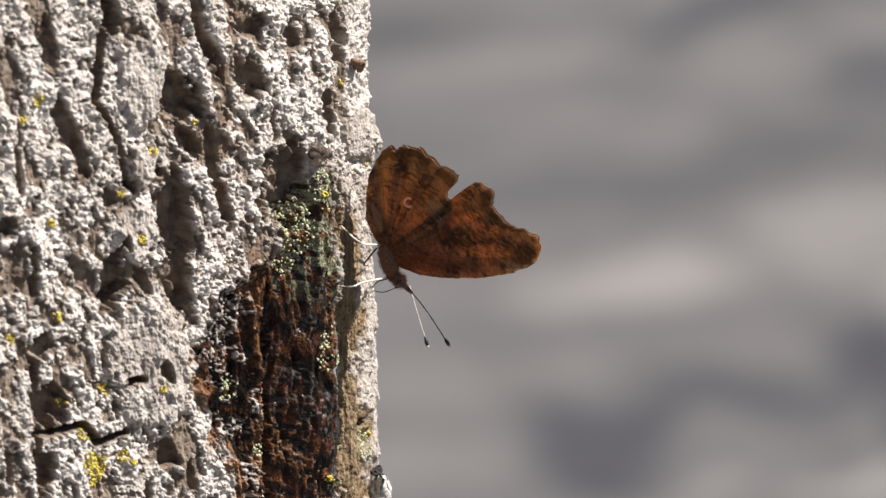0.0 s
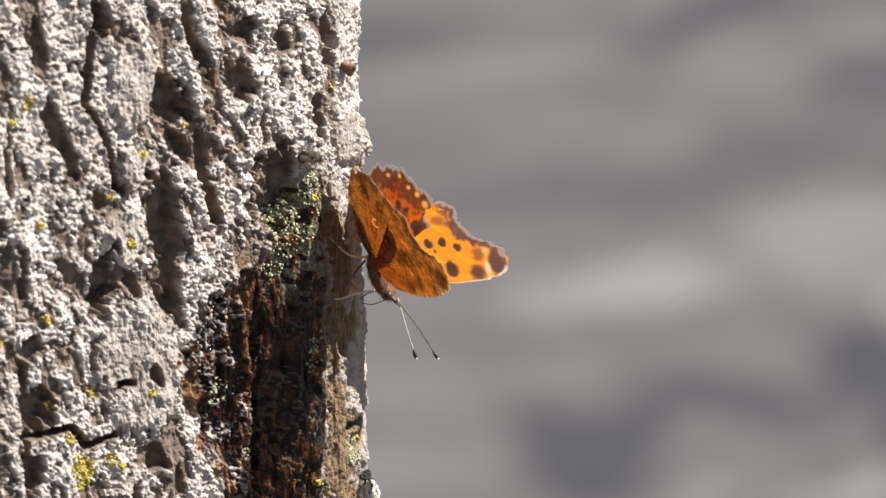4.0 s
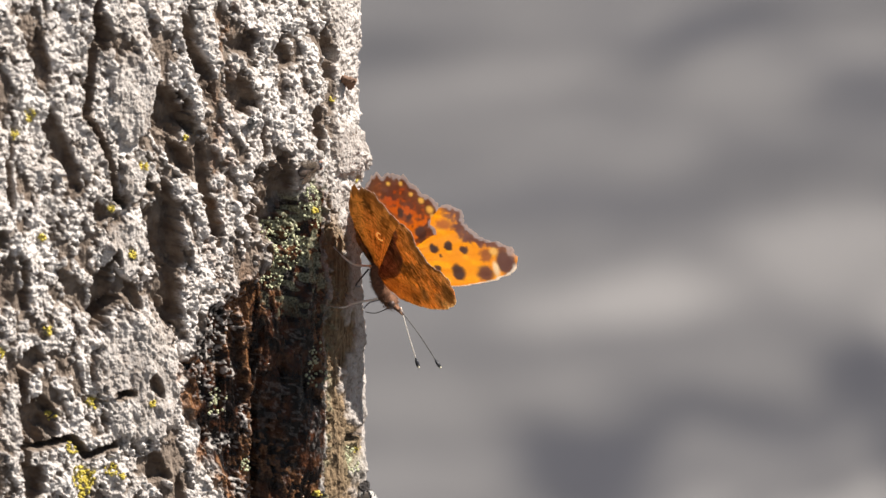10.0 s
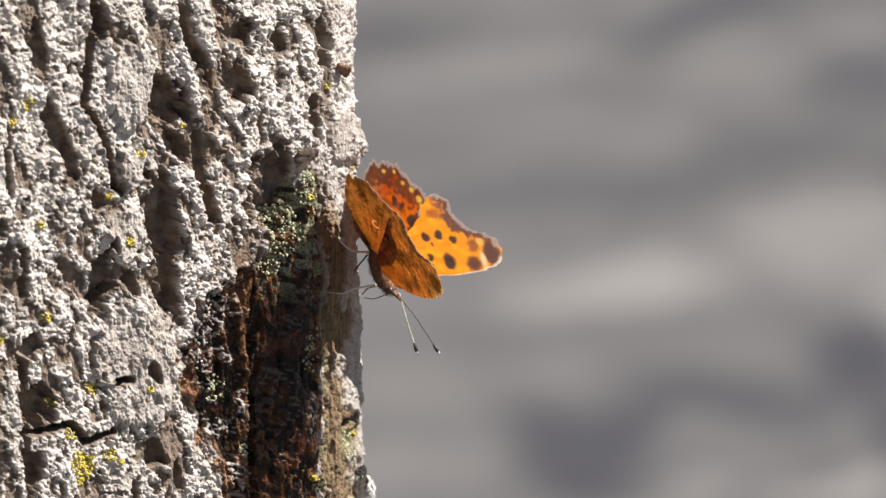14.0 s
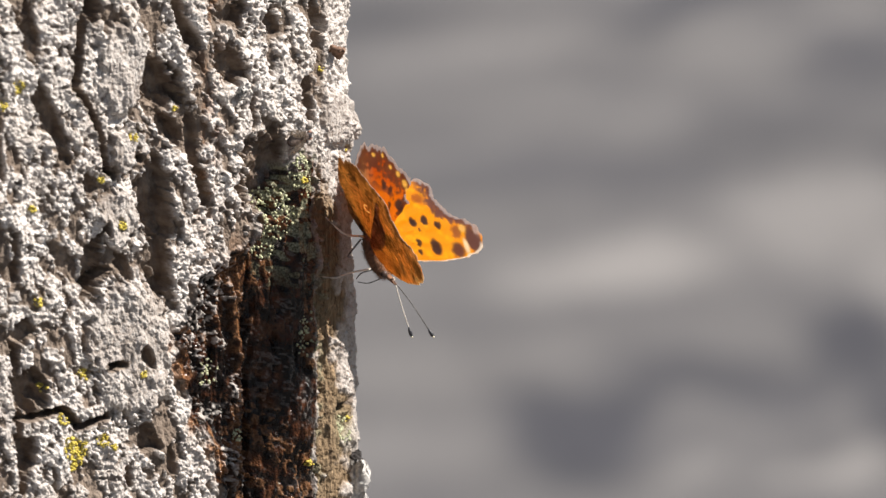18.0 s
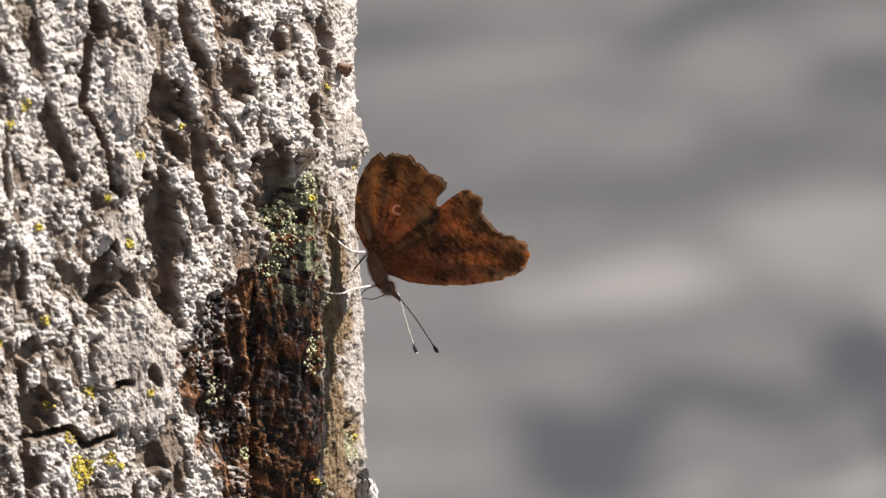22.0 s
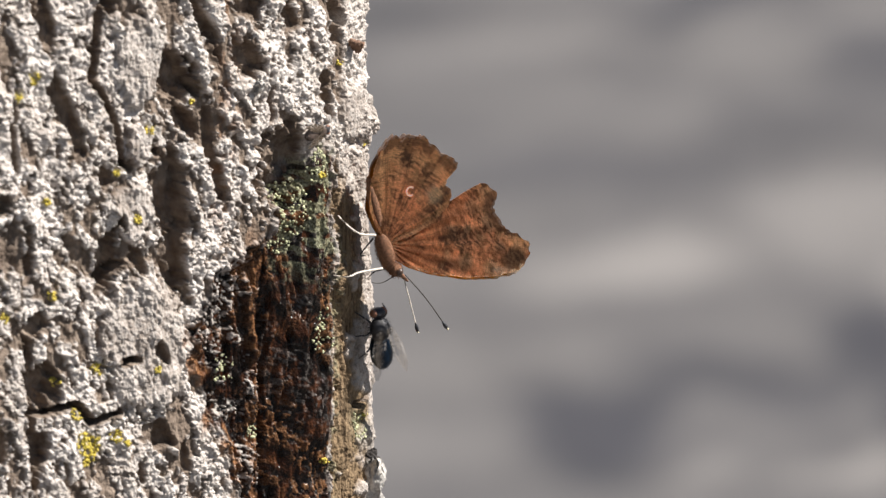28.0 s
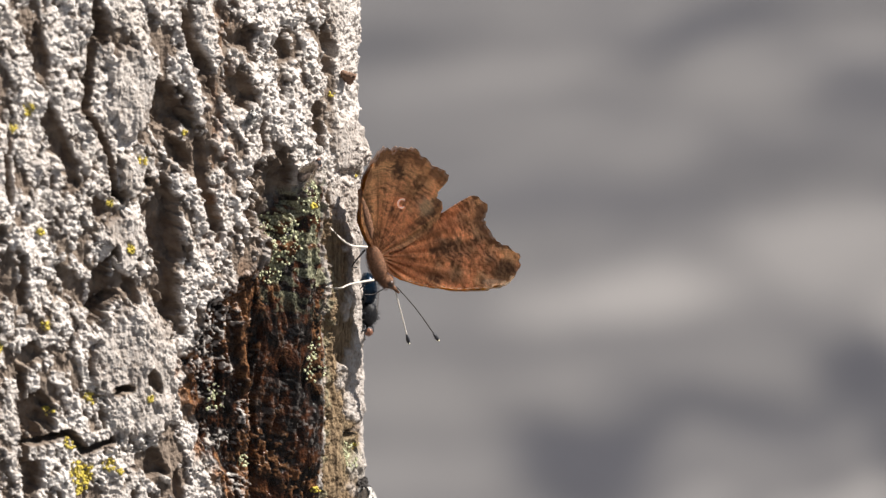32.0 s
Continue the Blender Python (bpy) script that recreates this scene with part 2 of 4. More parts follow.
def part(name, bm, material, parent, label="", smooth_faces=True):
    me = bpy.data.meshes.new(name)
    bm.to_mesh(me)
    bm.free()
    me.materials.append(material)
    if smooth_faces:
        me.polygons.foreach_set("use_smooth", [True] * len(me.polygons))
    ob = new(name, me)
    ob.parent = parent
    if label:
        ob["label"] = label
    return ob


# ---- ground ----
SHADOWS = (  # across, away, half width, half depth, slant, amount: tree shadows painted on the ground
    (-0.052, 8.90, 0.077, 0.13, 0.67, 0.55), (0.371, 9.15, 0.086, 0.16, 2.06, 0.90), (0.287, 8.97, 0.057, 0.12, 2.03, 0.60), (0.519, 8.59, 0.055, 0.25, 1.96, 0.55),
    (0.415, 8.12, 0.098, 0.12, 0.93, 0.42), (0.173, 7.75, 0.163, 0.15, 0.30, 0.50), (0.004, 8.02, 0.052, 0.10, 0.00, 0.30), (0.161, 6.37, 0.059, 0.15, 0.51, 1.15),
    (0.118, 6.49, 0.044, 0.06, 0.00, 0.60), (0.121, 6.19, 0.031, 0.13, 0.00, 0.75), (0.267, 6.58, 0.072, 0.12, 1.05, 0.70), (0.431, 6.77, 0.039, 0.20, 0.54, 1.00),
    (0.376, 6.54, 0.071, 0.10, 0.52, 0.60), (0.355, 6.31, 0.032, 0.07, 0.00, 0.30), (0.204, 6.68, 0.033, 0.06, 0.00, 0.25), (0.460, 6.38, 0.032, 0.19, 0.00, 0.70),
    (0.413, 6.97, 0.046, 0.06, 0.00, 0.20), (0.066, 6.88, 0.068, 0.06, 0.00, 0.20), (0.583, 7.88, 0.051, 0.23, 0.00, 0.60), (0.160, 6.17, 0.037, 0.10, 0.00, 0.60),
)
SUNLIT = (  # sunlit patches between the shadows, painted lighter
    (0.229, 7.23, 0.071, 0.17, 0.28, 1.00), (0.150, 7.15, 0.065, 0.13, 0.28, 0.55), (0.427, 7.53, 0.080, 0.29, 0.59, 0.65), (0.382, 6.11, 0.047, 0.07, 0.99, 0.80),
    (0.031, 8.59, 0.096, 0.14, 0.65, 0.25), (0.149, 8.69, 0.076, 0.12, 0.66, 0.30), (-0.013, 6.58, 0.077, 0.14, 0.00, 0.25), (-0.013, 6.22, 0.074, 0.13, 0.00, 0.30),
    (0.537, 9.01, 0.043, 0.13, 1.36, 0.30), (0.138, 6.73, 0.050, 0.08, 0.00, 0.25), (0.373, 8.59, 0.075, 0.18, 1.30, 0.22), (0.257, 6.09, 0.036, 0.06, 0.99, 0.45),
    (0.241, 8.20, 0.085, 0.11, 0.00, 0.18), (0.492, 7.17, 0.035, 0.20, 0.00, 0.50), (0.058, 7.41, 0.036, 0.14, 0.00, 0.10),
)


def build_ground():
    def axis(lo, hi, step, far):
        inner = np.arange(lo, hi + step / 2, step)
        out = np.geomspace(0.3, far, 14)
        return np.concatenate([lo - out[::-1], inner, hi + out])
    xs, ys = axis(-0.9, 1.2, 0.0125, 900), axis(5.4, 10.4, 0.025, 900)
    gx, gy = np.meshgrid(xs, ys)
    gz = 0.012 * (fbm(gx * 0.9, gy * 0.9, 3) - 0.5)
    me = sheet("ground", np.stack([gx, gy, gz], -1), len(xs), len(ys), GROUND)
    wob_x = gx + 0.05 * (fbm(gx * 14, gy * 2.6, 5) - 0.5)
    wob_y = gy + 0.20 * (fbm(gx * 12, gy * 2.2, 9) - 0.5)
    # masks of the painted tree shade and the sunlit patches
    shade = 0.37 + 0.40 * (fbm(gx * 9 + 4, gy * 2.4, 21) - 0.5)
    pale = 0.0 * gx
    for patches, cover, most in ((SHADOWS, shade, 1.1), (SUNLIT, pale, 0.85)):
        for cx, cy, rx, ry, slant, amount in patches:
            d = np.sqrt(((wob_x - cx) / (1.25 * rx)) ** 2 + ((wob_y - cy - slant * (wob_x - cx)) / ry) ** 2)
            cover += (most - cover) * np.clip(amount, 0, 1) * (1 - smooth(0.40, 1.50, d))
    add_attr(me, "shade", np.clip(shade, 0, 1) * (1 - pale))
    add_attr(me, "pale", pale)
    tagged(new("ground", me), "worn grey asphalt ground with tree shadows painted on it", "ground", kind="structure")


build_ground()

# ---- trunk ----
FACE_TURN, HALF, POWER = 40.0, 0.120, 5.0


def profile():
    """The trunk's outline in plan: points every 0.1 mm or so, arc length from the rightmost point (positive round the front), and normals."""
    t = np.linspace(0, 2 * np.pi, 16001)[:-1]
    x = HALF * np.sign(np.cos(t)) * np.abs(np.cos(t)) ** (2 / POWER)
    y = HALF * np.sign(np.sin(t)) * np.abs(np.sin(t)) ** (2 / POWER)
    c, s = math.cos(radians(FACE_TURN)), math.sin(radians(FACE_TURN))
    x, y = c * x - s * y, s * x + c * y
    i = int(np.argmax(x))
    x, y = np.roll(x, -i), np.roll(y, -i)          # starts at the rightmost, runs behind first
    x, y = x[::-1], y[::-1]                        # now runs round the front first
    x, y = np.roll(x, 1), np.roll(y, 1)
    x, y = x - x[0] + (652 - 784) * K, y - y[0]
    d = np.hypot(np.diff(x, append=x[0]), np.diff(y, append=y[0]))
    arc = np.concatenate([[0], np.cumsum(d)])
    return x, y, arc


PX, PY, ARC = profile()
GIRTH = ARC[-1]
FWD = np.array(TILT.normalized())
UP = np.cross(np.array((1.0, 0, 0)), FWD)


def outline_at(s):
    s = np.mod(s, GIRTH)
    xs, ys = np.append(PX, PX[0]), np.append(PY, PY[0])
    x, y = np.interp(s, ARC, xs), np.interp(s, ARC, ys)
    e = 0.0008
    tx = np.interp(np.mod(s + e, GIRTH), ARC, xs) - np.interp(np.mod(s - e, GIRTH), ARC, xs)
    ty = np.interp(np.mod(s + e, GIRTH), ARC, ys) - np.interp(np.mod(s - e, GIRTH), ARC, ys)
    n = np.hypot(tx, ty)
    return x, y, -ty / n * -1.0 * -1.0, tx / n     # outward normal for a run round the front (clockwise from above)


def plan_of(x, y, z):
    rx, ry, rz = x - EYE.x, y - EYE.y, z - EYE.z
    depth = rx * FWD[0] + ry * FWD[1] + rz * FWD[2]
    a = 784 + rx / depth * TILT.length / K
    b = 441 - (rx * UP[0] + ry * UP[1] + rz * UP[2]) / depth * TILT.length / K
    return a, b


# bark lost to a brown layer whose tone also carries the hollows' shade: a, b, half widths, lean, depth in mm
HOLLOWS_HIGH = ((198, 28, 14, 36, 0, 4.0), (88, 80, 16, 46, .25, 1.6), (128, 240, 16, 60, .3, 1.7), (34, 300, 6, 70, 0, 1.5),
                (322, 170, 30, 38, .35, 3.4), (338, 248, 26, 24, .3, 2.6), (366, 68, 15, 52, .35, 3.0), (310, 375, 28, 70, .12, 3.5),
                (450, 45, 24, 17, .1, 2.0), (446, 138, 26, 32, .2, 2.8), (526, 70, 12, 24, .3, 2.0), (597, 62, 12, 50, .1, 3.0))
HOLLOWS_MID = ((584, 195, 12, 38, .1, 3.0), (487, 212, 8, 30, .2, 2.0), (382, 280, 9, 46, .1, 2.2), (398, 355, 12, 30, .1, 2.0),
               (508, 330, 42, 66, .05, 2.6), (200, 356, 12, 18, .2, 1.5), (12, 396, 16, 24, 0, 2.5), (322, 490, 17, 55, .1, 3.4))
HOLLOWS_LOW = ((205, 495, 19, 52, -.15, 3.0), (255, 492, 12, 20, .3, 2.0), (63, 480, 9, 40, 0, 2.0), (80, 620, 18, 22, 0, 2.0),
               (94, 716, 25, 44, 0, 3.0), (82, 846, 15, 36, 0, 3.0), (302, 808, 17, 21, .1, 2.5), (296, 662, 11, 15, .2, 1.8),
               (268, 866, 8, 18, 0, 2.0), (345, 850, 8, 26, .1, 1.6), (205, 728, 6, 22, .2, 1.2), (18, 820, 9, 26, 0, 1.6))
# plates of smoother old bark: a, b, half widths, lift in mm
PLATES = ((250, 138, 40, 82, 1.5), (248, 294, 20, 36, 1.8), (270, 640, 76, 125, 1.5), (245, 410, 36, 50, 1.0),
          (150, 380, 40, 90, .7), (450, 230, 40, 60, .8), (560, 130, 30, 110, .7), (30, 250, 40, 200, .8), (630, 235, 28, 45, 1.3))
CRACKS = (((190, -80), (186, 40), (179, 91), (173, 183), (202, 231), (216, 269), (226, 327), (240, 337)),
          ((62, 768), (100, 768), (152, 752), (176, 784), (228, 764)),
          ((66, 640), (66, 760), (74, 900)), ((638, 750), (656, 728)), ((190, 556), (206, 530), (232, 502)), ((228, 676), (250, 670)))


def stroke(a, b, line):
    best = np.full(a.shape, 1e9)
    for (x0, y0), (x1, y1) in zip(line[:-1], line[1:]):
        dx, dy = x1 - x0, y1 - y0
        t = np.clip(((a - x0) * dx + (b - y0) * dy) / (dx * dx + dy * dy), 0, 1)
        best = np.minimum(best, (a - x0 - t * dx) ** 2 + (b - y0 - t * dy) ** 2)
    return np.sqrt(best)


def domes(x, y, seed):
    """Scattered round grains of uneven size and height, 0 to 1, heaped over one another."""
    i, j = np.floor(x), np.floor(y)
    best = np.zeros(x.shape)
    for di in (-1, 0, 1):
        for dj in (-1, 0, 1):
            size = 0.35 + 0.55 * hashed(i + di, j + dj, seed + 9)
            d2 = (i + di + hashed(i + di, j + dj, seed) - x) ** 2 + (j + dj + hashed(i + di, j + dj, seed + 5) - y) ** 2
            best = np.maximum(best, size * np.sqrt(np.clip(1 - d2 / (size * size), 0, 1)) * (0.35 + 0.75 * hashed(i + di, j + dj, seed + 13)))
    return best


def relief(a, b, q, near=True):
    """Height over the outline in mm, and the covers, at plan place a, b; q runs evenly round the trunk."""
    wq = q + 24 * (fbm(q / 42, b / 60, 31) - 0.5) + 12 * (fbm(q / 10, b / 12, 33, 3) - 0.5)
    wb = b + 28 * (fbm(q / 45, b / 45, 37) - 0.5) + 14 * (fbm(q / 11, b / 11, 39, 3) - 0.5)
    wa = a + (wq - q) * 0.5
    rag = fbm(q / 7, b / 13, 57, 3) - 0.5
    h = 1.7 * (fbm((q - 0.16 * b) / 70, b / 210, 41, 2) - 0.5)
    h += 1.7 * (fbm((wq - 0.28 * wb) / 30, wb / 70, 47, 3) - 0.5)
    # the crust lies in heaps over a brown floor
    field = fbm((wq - 0.28 * wb) / 26, wb / 62, 53, 4) + 0.30 * rag
    loss = 0.9 * smooth(0.575, 0.61, field)
    pits = fbm(q / 9.0, b / 12.0, 58, 3) + 0.12 * rag
    loss = np.maximum(loss, 0.8 * smooth(0.635, 0.675, pits))
    thin = smooth(0.44, 0.57, field)
    sap = np.zeros(a.shape)
    wood, rust, green, plate, strip = sap.copy(), sap.copy(), sap.copy(), sap.copy(), sap.copy()
    if near:
        for ca, cb, ra, rb, lift in PLATES:
            d = np.sqrt(((wa - ca) / ra) ** 2 + ((wb - cb) / rb) ** 2) + 0.3 * rag
            on = 1 - smooth(0.86, 1.06, d)
            h += lift * on * 0.75
            if lift > 0.9:
                loss = loss * (1 - 0.95 * on)
                plate = np.maximum(plate, on)
        dug = sap.copy()
        shape = 1.3 * (fbm((q - 0.3 * b) / 17, b / 34, 56, 3) - 0.5) - 0.12
        for group in (HOLLOWS_HIGH, HOLLOWS_MID, HOLLOWS_LOW):
            for ca, cb, ra, rb, lean, depth in group:
                d = np.sqrt(((wa - ca - lean * (b - cb)) / ra) ** 2 + ((wb - cb) / rb) ** 2) + 0.7 * rag + shape
                on = 1 - smooth(0.58, 1.10, d)
                dug = np.maximum(dug, depth * on)
                loss = np.maximum(loss, 1 - smooth(0.92, 1.06, d))
        h -= dug
        left = np.interp(b, (230, 262, 400, 460, 510, 560, 620, 700, 800, 900, 1000), (640, 500, 492, 462, 410, 352, 345, 362, 392, 425, 440))
        left = left + 70 * (fbm(b / 40, a / 30, 61, 3) - 0.5)
        brow = np.interp(a, (455, 500, 522, 560, 600), (450, 425, 345, 300, 285)) + 40 * (fbm(a / 16, b / 16, 68) - 0.5)
        sap = smooth(-6, 10, a - left) * (1 - smooth(590, 602, wa)) * smooth(-25, 30, b - brow)
        sway = a + 14 * (fbm(b / 70, a / 90, 92, 2) - 0.5)
        deep = smooth(0, 45, a - left) * (1 - smooth(505, 590, sway)) * smooth(270, 330, b)
        h = h * (1 - 0.3 * sap) - 3.0 * deep
        rib = np.exp(-((sway - 474) / 8) ** 2) * smooth(440, 520, b)
        gutter = np.exp(-((sway - 500) / 10) ** 2) * smooth(520, 640, b)
        h += 1.5 * rib + 1.5 * np.exp(-((sway - 556) / 16) ** 2) * smooth(300, 380, b) - 3.0 * gutter
        h -= 1.8 * np.exp(-((wa - 415) / 16) ** 2) * np.exp(-((wb - 590) / 50) ** 2) + 1.8 * np.exp(-((wa - 430) / 13) ** 2) * np.exp(-((wb - 760) / 40) ** 2)
        rust = np.maximum(0.75 * rib * smooth(0.46, 0.62, fbm(a / 7, b / 12, 63, 4)),
                          0.85 * np.exp(-((a - left - 8) / 13) ** 2) * smooth(570, 680, b) * smooth(0.45, 0.6, fbm(a / 14, b / 22, 65)))
        rust = np.maximum(rust, 0.42 * np.exp(-((wa - 422 + 0.05 * b) / 15) ** 2) * (1 - smooth(380, 520, b)) * smooth(0.42, 0.6, fbm(a / 10, b / 24, 69)))
        rust = np.maximum(rust, 0.7 * np.exp(-((wa - 452) / 20) ** 2) * np.exp(-((wb - 520) / 60) ** 2) * smooth(0.45, 0.6, fbm(a / 9, b / 14, 62, 3)))
        edge = np.interp(b, (300, 450, 560, 650, 715, 750, 800, 900), (616, 630, 640, 630, 634, 664, 642, 668))
        # bare wood low down; higher up its tone also paints the butterfly's shadow
        wood = smooth(598, 606, wa) * (1 - smooth(-5, 5, wa - edge)) * smooth(300, 400, b)
        wood = np.maximum(wood, smooth(596, 602, wa) * (1 - smooth(604, 610, wa)) * smooth(280, 340, b))
        wood = wood * smooth(0.20, 0.42, fbm(a / 12, b / 30, 66))
        strip = smooth(602, 614, wa) * (0.5 + 0.5 * smooth(270, 330, b))
        h += 0.8 * smooth(592, 606, wa) * smooth(250, 420, b) + 1.6 * smooth(620, 650, a) * (fbm(b / 60, q / 60, 64, 3) - 0.5)
        h += 1.3 * np.exp(-((b - 250) / 24) ** 2) * smooth(618, 648, a) * (1 - smooth(690, 725, a)) * (0.2 + 1.6 * fbm(q / 8, b / 9, 80))
        h += strip * (0.9 * (fbm(q / 4.5, b / 46, 81, 3) - 0.5) + 0.7 * (fbm(q / 10, b / 16, 82, 3) - 0.5)) - 0.7 * wood
        loss = loss * (1 - smooth(606, 618, wa)) * (1 - sap)
        thin = thin * (1 - smooth(606, 618, wa))
        green = sap * smooth(500, 525, a) * (1 - smooth(470, 560, b))
        green = 0.8 * green * smooth(0.50, 0.60, fbm(a / 9, b / 9, 67, 2))
        green = np.maximum(green, 0.55 * np.exp(-((wa - 603) / 7) ** 2) * smooth(400, 520, b) * smooth(0.45, 0.6, fbm(a / 8, b / 12, 70)))
        green = np.maximum(green, 0.6 * np.exp(-((wa - 640) / 12) ** 2) * np.exp(-((wb - 785) / 32) ** 2))
    h -= 0.95 * loss + 0.25 * thin
    rough = (1 - 0.80 * loss) * (1 - 0.50 * plate) * (1 - 0.45 * strip * smooth(270, 330, b)) * (1 - sap)
    clump = domes(wq / 17.0, wb / 19.0, 71)
    knob = domes(wq / 9.0, wb / 9.6, 73)
    bead = domes(q / 5.0, b / 5.3, 75)
    bed = smooth(0.30, 0.55, fbm(q / 34, b / 50, 77, 2))
    h += rough * (0.80 * clump + (0.15 + 0.30 * bed) * knob + 0.36 * bead + 0.4 * (fbm(q / 4.2, b / 4.6, 85, 2) - 0.5) - 0.75)
    wet = 1 - 0.8 * smooth(490, 515, a) if near else 1.0
    h += plate * 0.5 * (fbm(q / 5, b / 26, 78, 3) - 0.5)
    h += loss * (1.0 * (fbm(q / 7, b / 24, 79, 4) - 0.5) + 0.15 * knob)
    h += sap * (wet * (0.18 * knob + 0.28 * domes(q / 7.0, b / 15.0, 90) + 0.16 * bead) + 0.9 * (fbm(a / 4, b / 34, 91, 3) - 0.5) - 0.3 + 2.8 * (fbm(a / 11, b / 110, 86, 3) - 0.5) + 1.0 * (fbm(q / 8, b / 40, 88, 2) - 0.5))
    # pale grains that stand out of the sap
    speck = sap * smooth(0.58, 0.63, fbm(q / 5.0, b / 5.5, 83, 2)) * smooth(0.40, 0.58, fbm(a / 30, b / 42, 89))
    if near:
        speck = speck * (1 - 0.9 * gutter) * (1 - 0.85 * smooth(488, 512, a))
    h += 0.5 * speck
    tan = sap * smooth(0.50, 0.60, fbm(q / 7.5 + 40, b / 9.5, 84, 3)) * smooth(0.36, 0.58, fbm(a / 40 + 9, b / 70, 87))
    h += 0.3 * tan
    rust = np.maximum(rust, 0.5 * tan)
    if near:
        for line in CRACKS:
            d = stroke(a + 8 * (fbm(a / 9, b / 9, 97) - 0.5), b + 8 * (fbm(a / 9, b / 9, 99) - 0.5), line)
            cut = 1 - smooth(3.5, 7.5, d)
            h -= 4.2 * cut
            # crack walls painted in the brown inner tone to read as shaded
            loss = np.maximum(loss, 1 - smooth(6.0, 11.0, d))
    # shade painted in: crust tone drops between grains and along the edge strip
    crust = np.clip(1 - loss - 0.30 * thin * (1 - knob) - 0.22 * plate - 0.35 * strip, 0, 1) * (0.80 + 0.28 * np.clip(knob + 0.6 * bead, 0, 1))
    return h, np.clip(crust, 0, 1), np.clip(sap - 0.85 * speck, 0, 1), wood, np.clip(rust, 0, 1), np.clip(green, 0, 1)


COVERS = ("crust", "sap", "wood", "rust", "green")


def build_trunk():
    tree = new("tree_trunk")
    tree.location = (PX.mean(), PY.mean(), 0)
    base = np.array(tree.location)
    # the whole trunk
    cols, zs = 460, np.concatenate([np.linspace(-0.05, 1.15, 150), np.linspace(1.155, 1.45, 90), np.linspace(1.46, 2.8, 170)])
    s = np.linspace(0, GIRTH, cols + 1)[:-1]
    x, y, nx, ny = outline_at(s)
    ss, zz = np.meshgrid(s, zs)
    a, b = -ss / K, (1.3 - zz) / K
    a = np.where(ss > GIRTH / 2, a + GIRTH / K, a)
    h, *cov = relief(a + 655, b, a * 0.85 + 655, near=False)
    in_patch = smooth(-0.013, -0.008, np.where(ss > GIRTH / 2, ss - GIRTH, ss)) * (1 - smooth(0.103, 0.111, np.where(ss > GIRTH / 2, ss - GIRTH, ss)))
    in_patch = in_patch * smooth(1.238, 1.246, zz) * (1 - smooth(1.363, 1.371, zz))
    flare = 0.05 * np.exp(-np.maximum(zz, 0) / 0.16)
    hh = h * 0.001 * 1.3 - 0.007 * in_patch + flare
    co = np.stack([x + nx * hh - base[0], y + ny * hh - base[1], zz + 0 * x], -1)
    me = sheet("bark", co, cols, len(zs), BARK, loop=True)
    for name, values in zip(COVERS, cov):
        add_attr(me, name, values)
    ob = new("bark", me)
    ob.parent = tree
    bm = bmesh.new()
    top = [bm.verts.new(c) for c in co.reshape(len(zs), cols, 3)[-1]]
    ring = [bm.verts.new((v.co.x * 0.55, v.co.y * 0.55, v.co.z + 0.012 * math.sin(i * 0.19) + 0.02)) for i, v in enumerate(top)]
    mid = bm.verts.new((0, 0, 2.83))
    for i in range(cols):
        bm.faces.new((top[i], top[(i + 1) % cols], ring[(i + 1) % cols], ring[i]))
        bm.faces.new((ring[i], ring[(i + 1) % cols], mid))
    part("sawn_top", bm, CHIP, tree, "weathered brown wood at the sawn top")
    # the bark close to the butterfly, in full relief
    s = np.arange(-0.010, 0.106, 0.000145)
    zs = np.arange(1.2425, 1.3665, 0.000145)
    x, y, nx, ny = outline_at(s)
    ss, zz = np.meshgrid(s, zs)
    a, b = plan_of(x + 0 * zz, y + 0 * zz, zz)
    a = np.where(ss < 0, 655 - ss / K, a)
    h, *cov = relief(a, b, 655 - ss / K * 0.85)
    rim = smooth(-0.010, -0.007, ss) * (1 - smooth(0.103, 0.106, ss)) * smooth(1.2425, 1.2455, zz) * (1 - smooth(1.3635, 1.3665, zz))
    hh = h * 0.001 * rim - 0.006 * (1 - rim)
    co = np.stack([x + nx * hh - base[0], y + ny * hh - base[1], zz + 0 * x], -1)
    n_rows, n_cols = len(zs), len(s)
    idx = np.arange(n_rows * n_cols).reshape(n_rows, n_cols)
    quads = np.stack([idx[:-1, :-1], idx[:-1, 1:], idx[1:, 1:], idx[1:, :-1]], -1).reshape(-1, 4)
    crust, sap, wood, rust, green = [c.ravel() for c in cov]
    wet = smooth(-6, 10, (np.maximum(sap, np.maximum(rust, green)) - 0.45) * 40).ravel()
    wet = (wet * (a.ravel() > 330) * (a.ravel() < 606) * (b.ravel() > 255))[quads].mean(1) > 0.5
    bare = (wood[quads].mean(1) > 0.5) & ~wet
    flat_co = co.reshape(-1, 3)
    for name, label, mask in (("bark_crust", "crusted pale grey bark in vertical ridges", ~wet & ~bare), ("sap_run", "dark wet sap run with rusty streaks", wet),
                              ("bare_wood", "strip of bare tan wood", bare)):
        used, local = np.unique(quads[mask], return_inverse=True)
        me = mesh_of(name, flat_co[used], local.reshape(-1, 4), BARK)
        for cover, values in zip(COVERS, cov):
            add_attr(me, cover, values.ravel()[used])
        ob = new(name, me)
        ob.parent = tree
        ob["label"] = label
    tagged(tree, "old tree trunk with crusty pale grey bark and sap stains", "tree")
    return tree


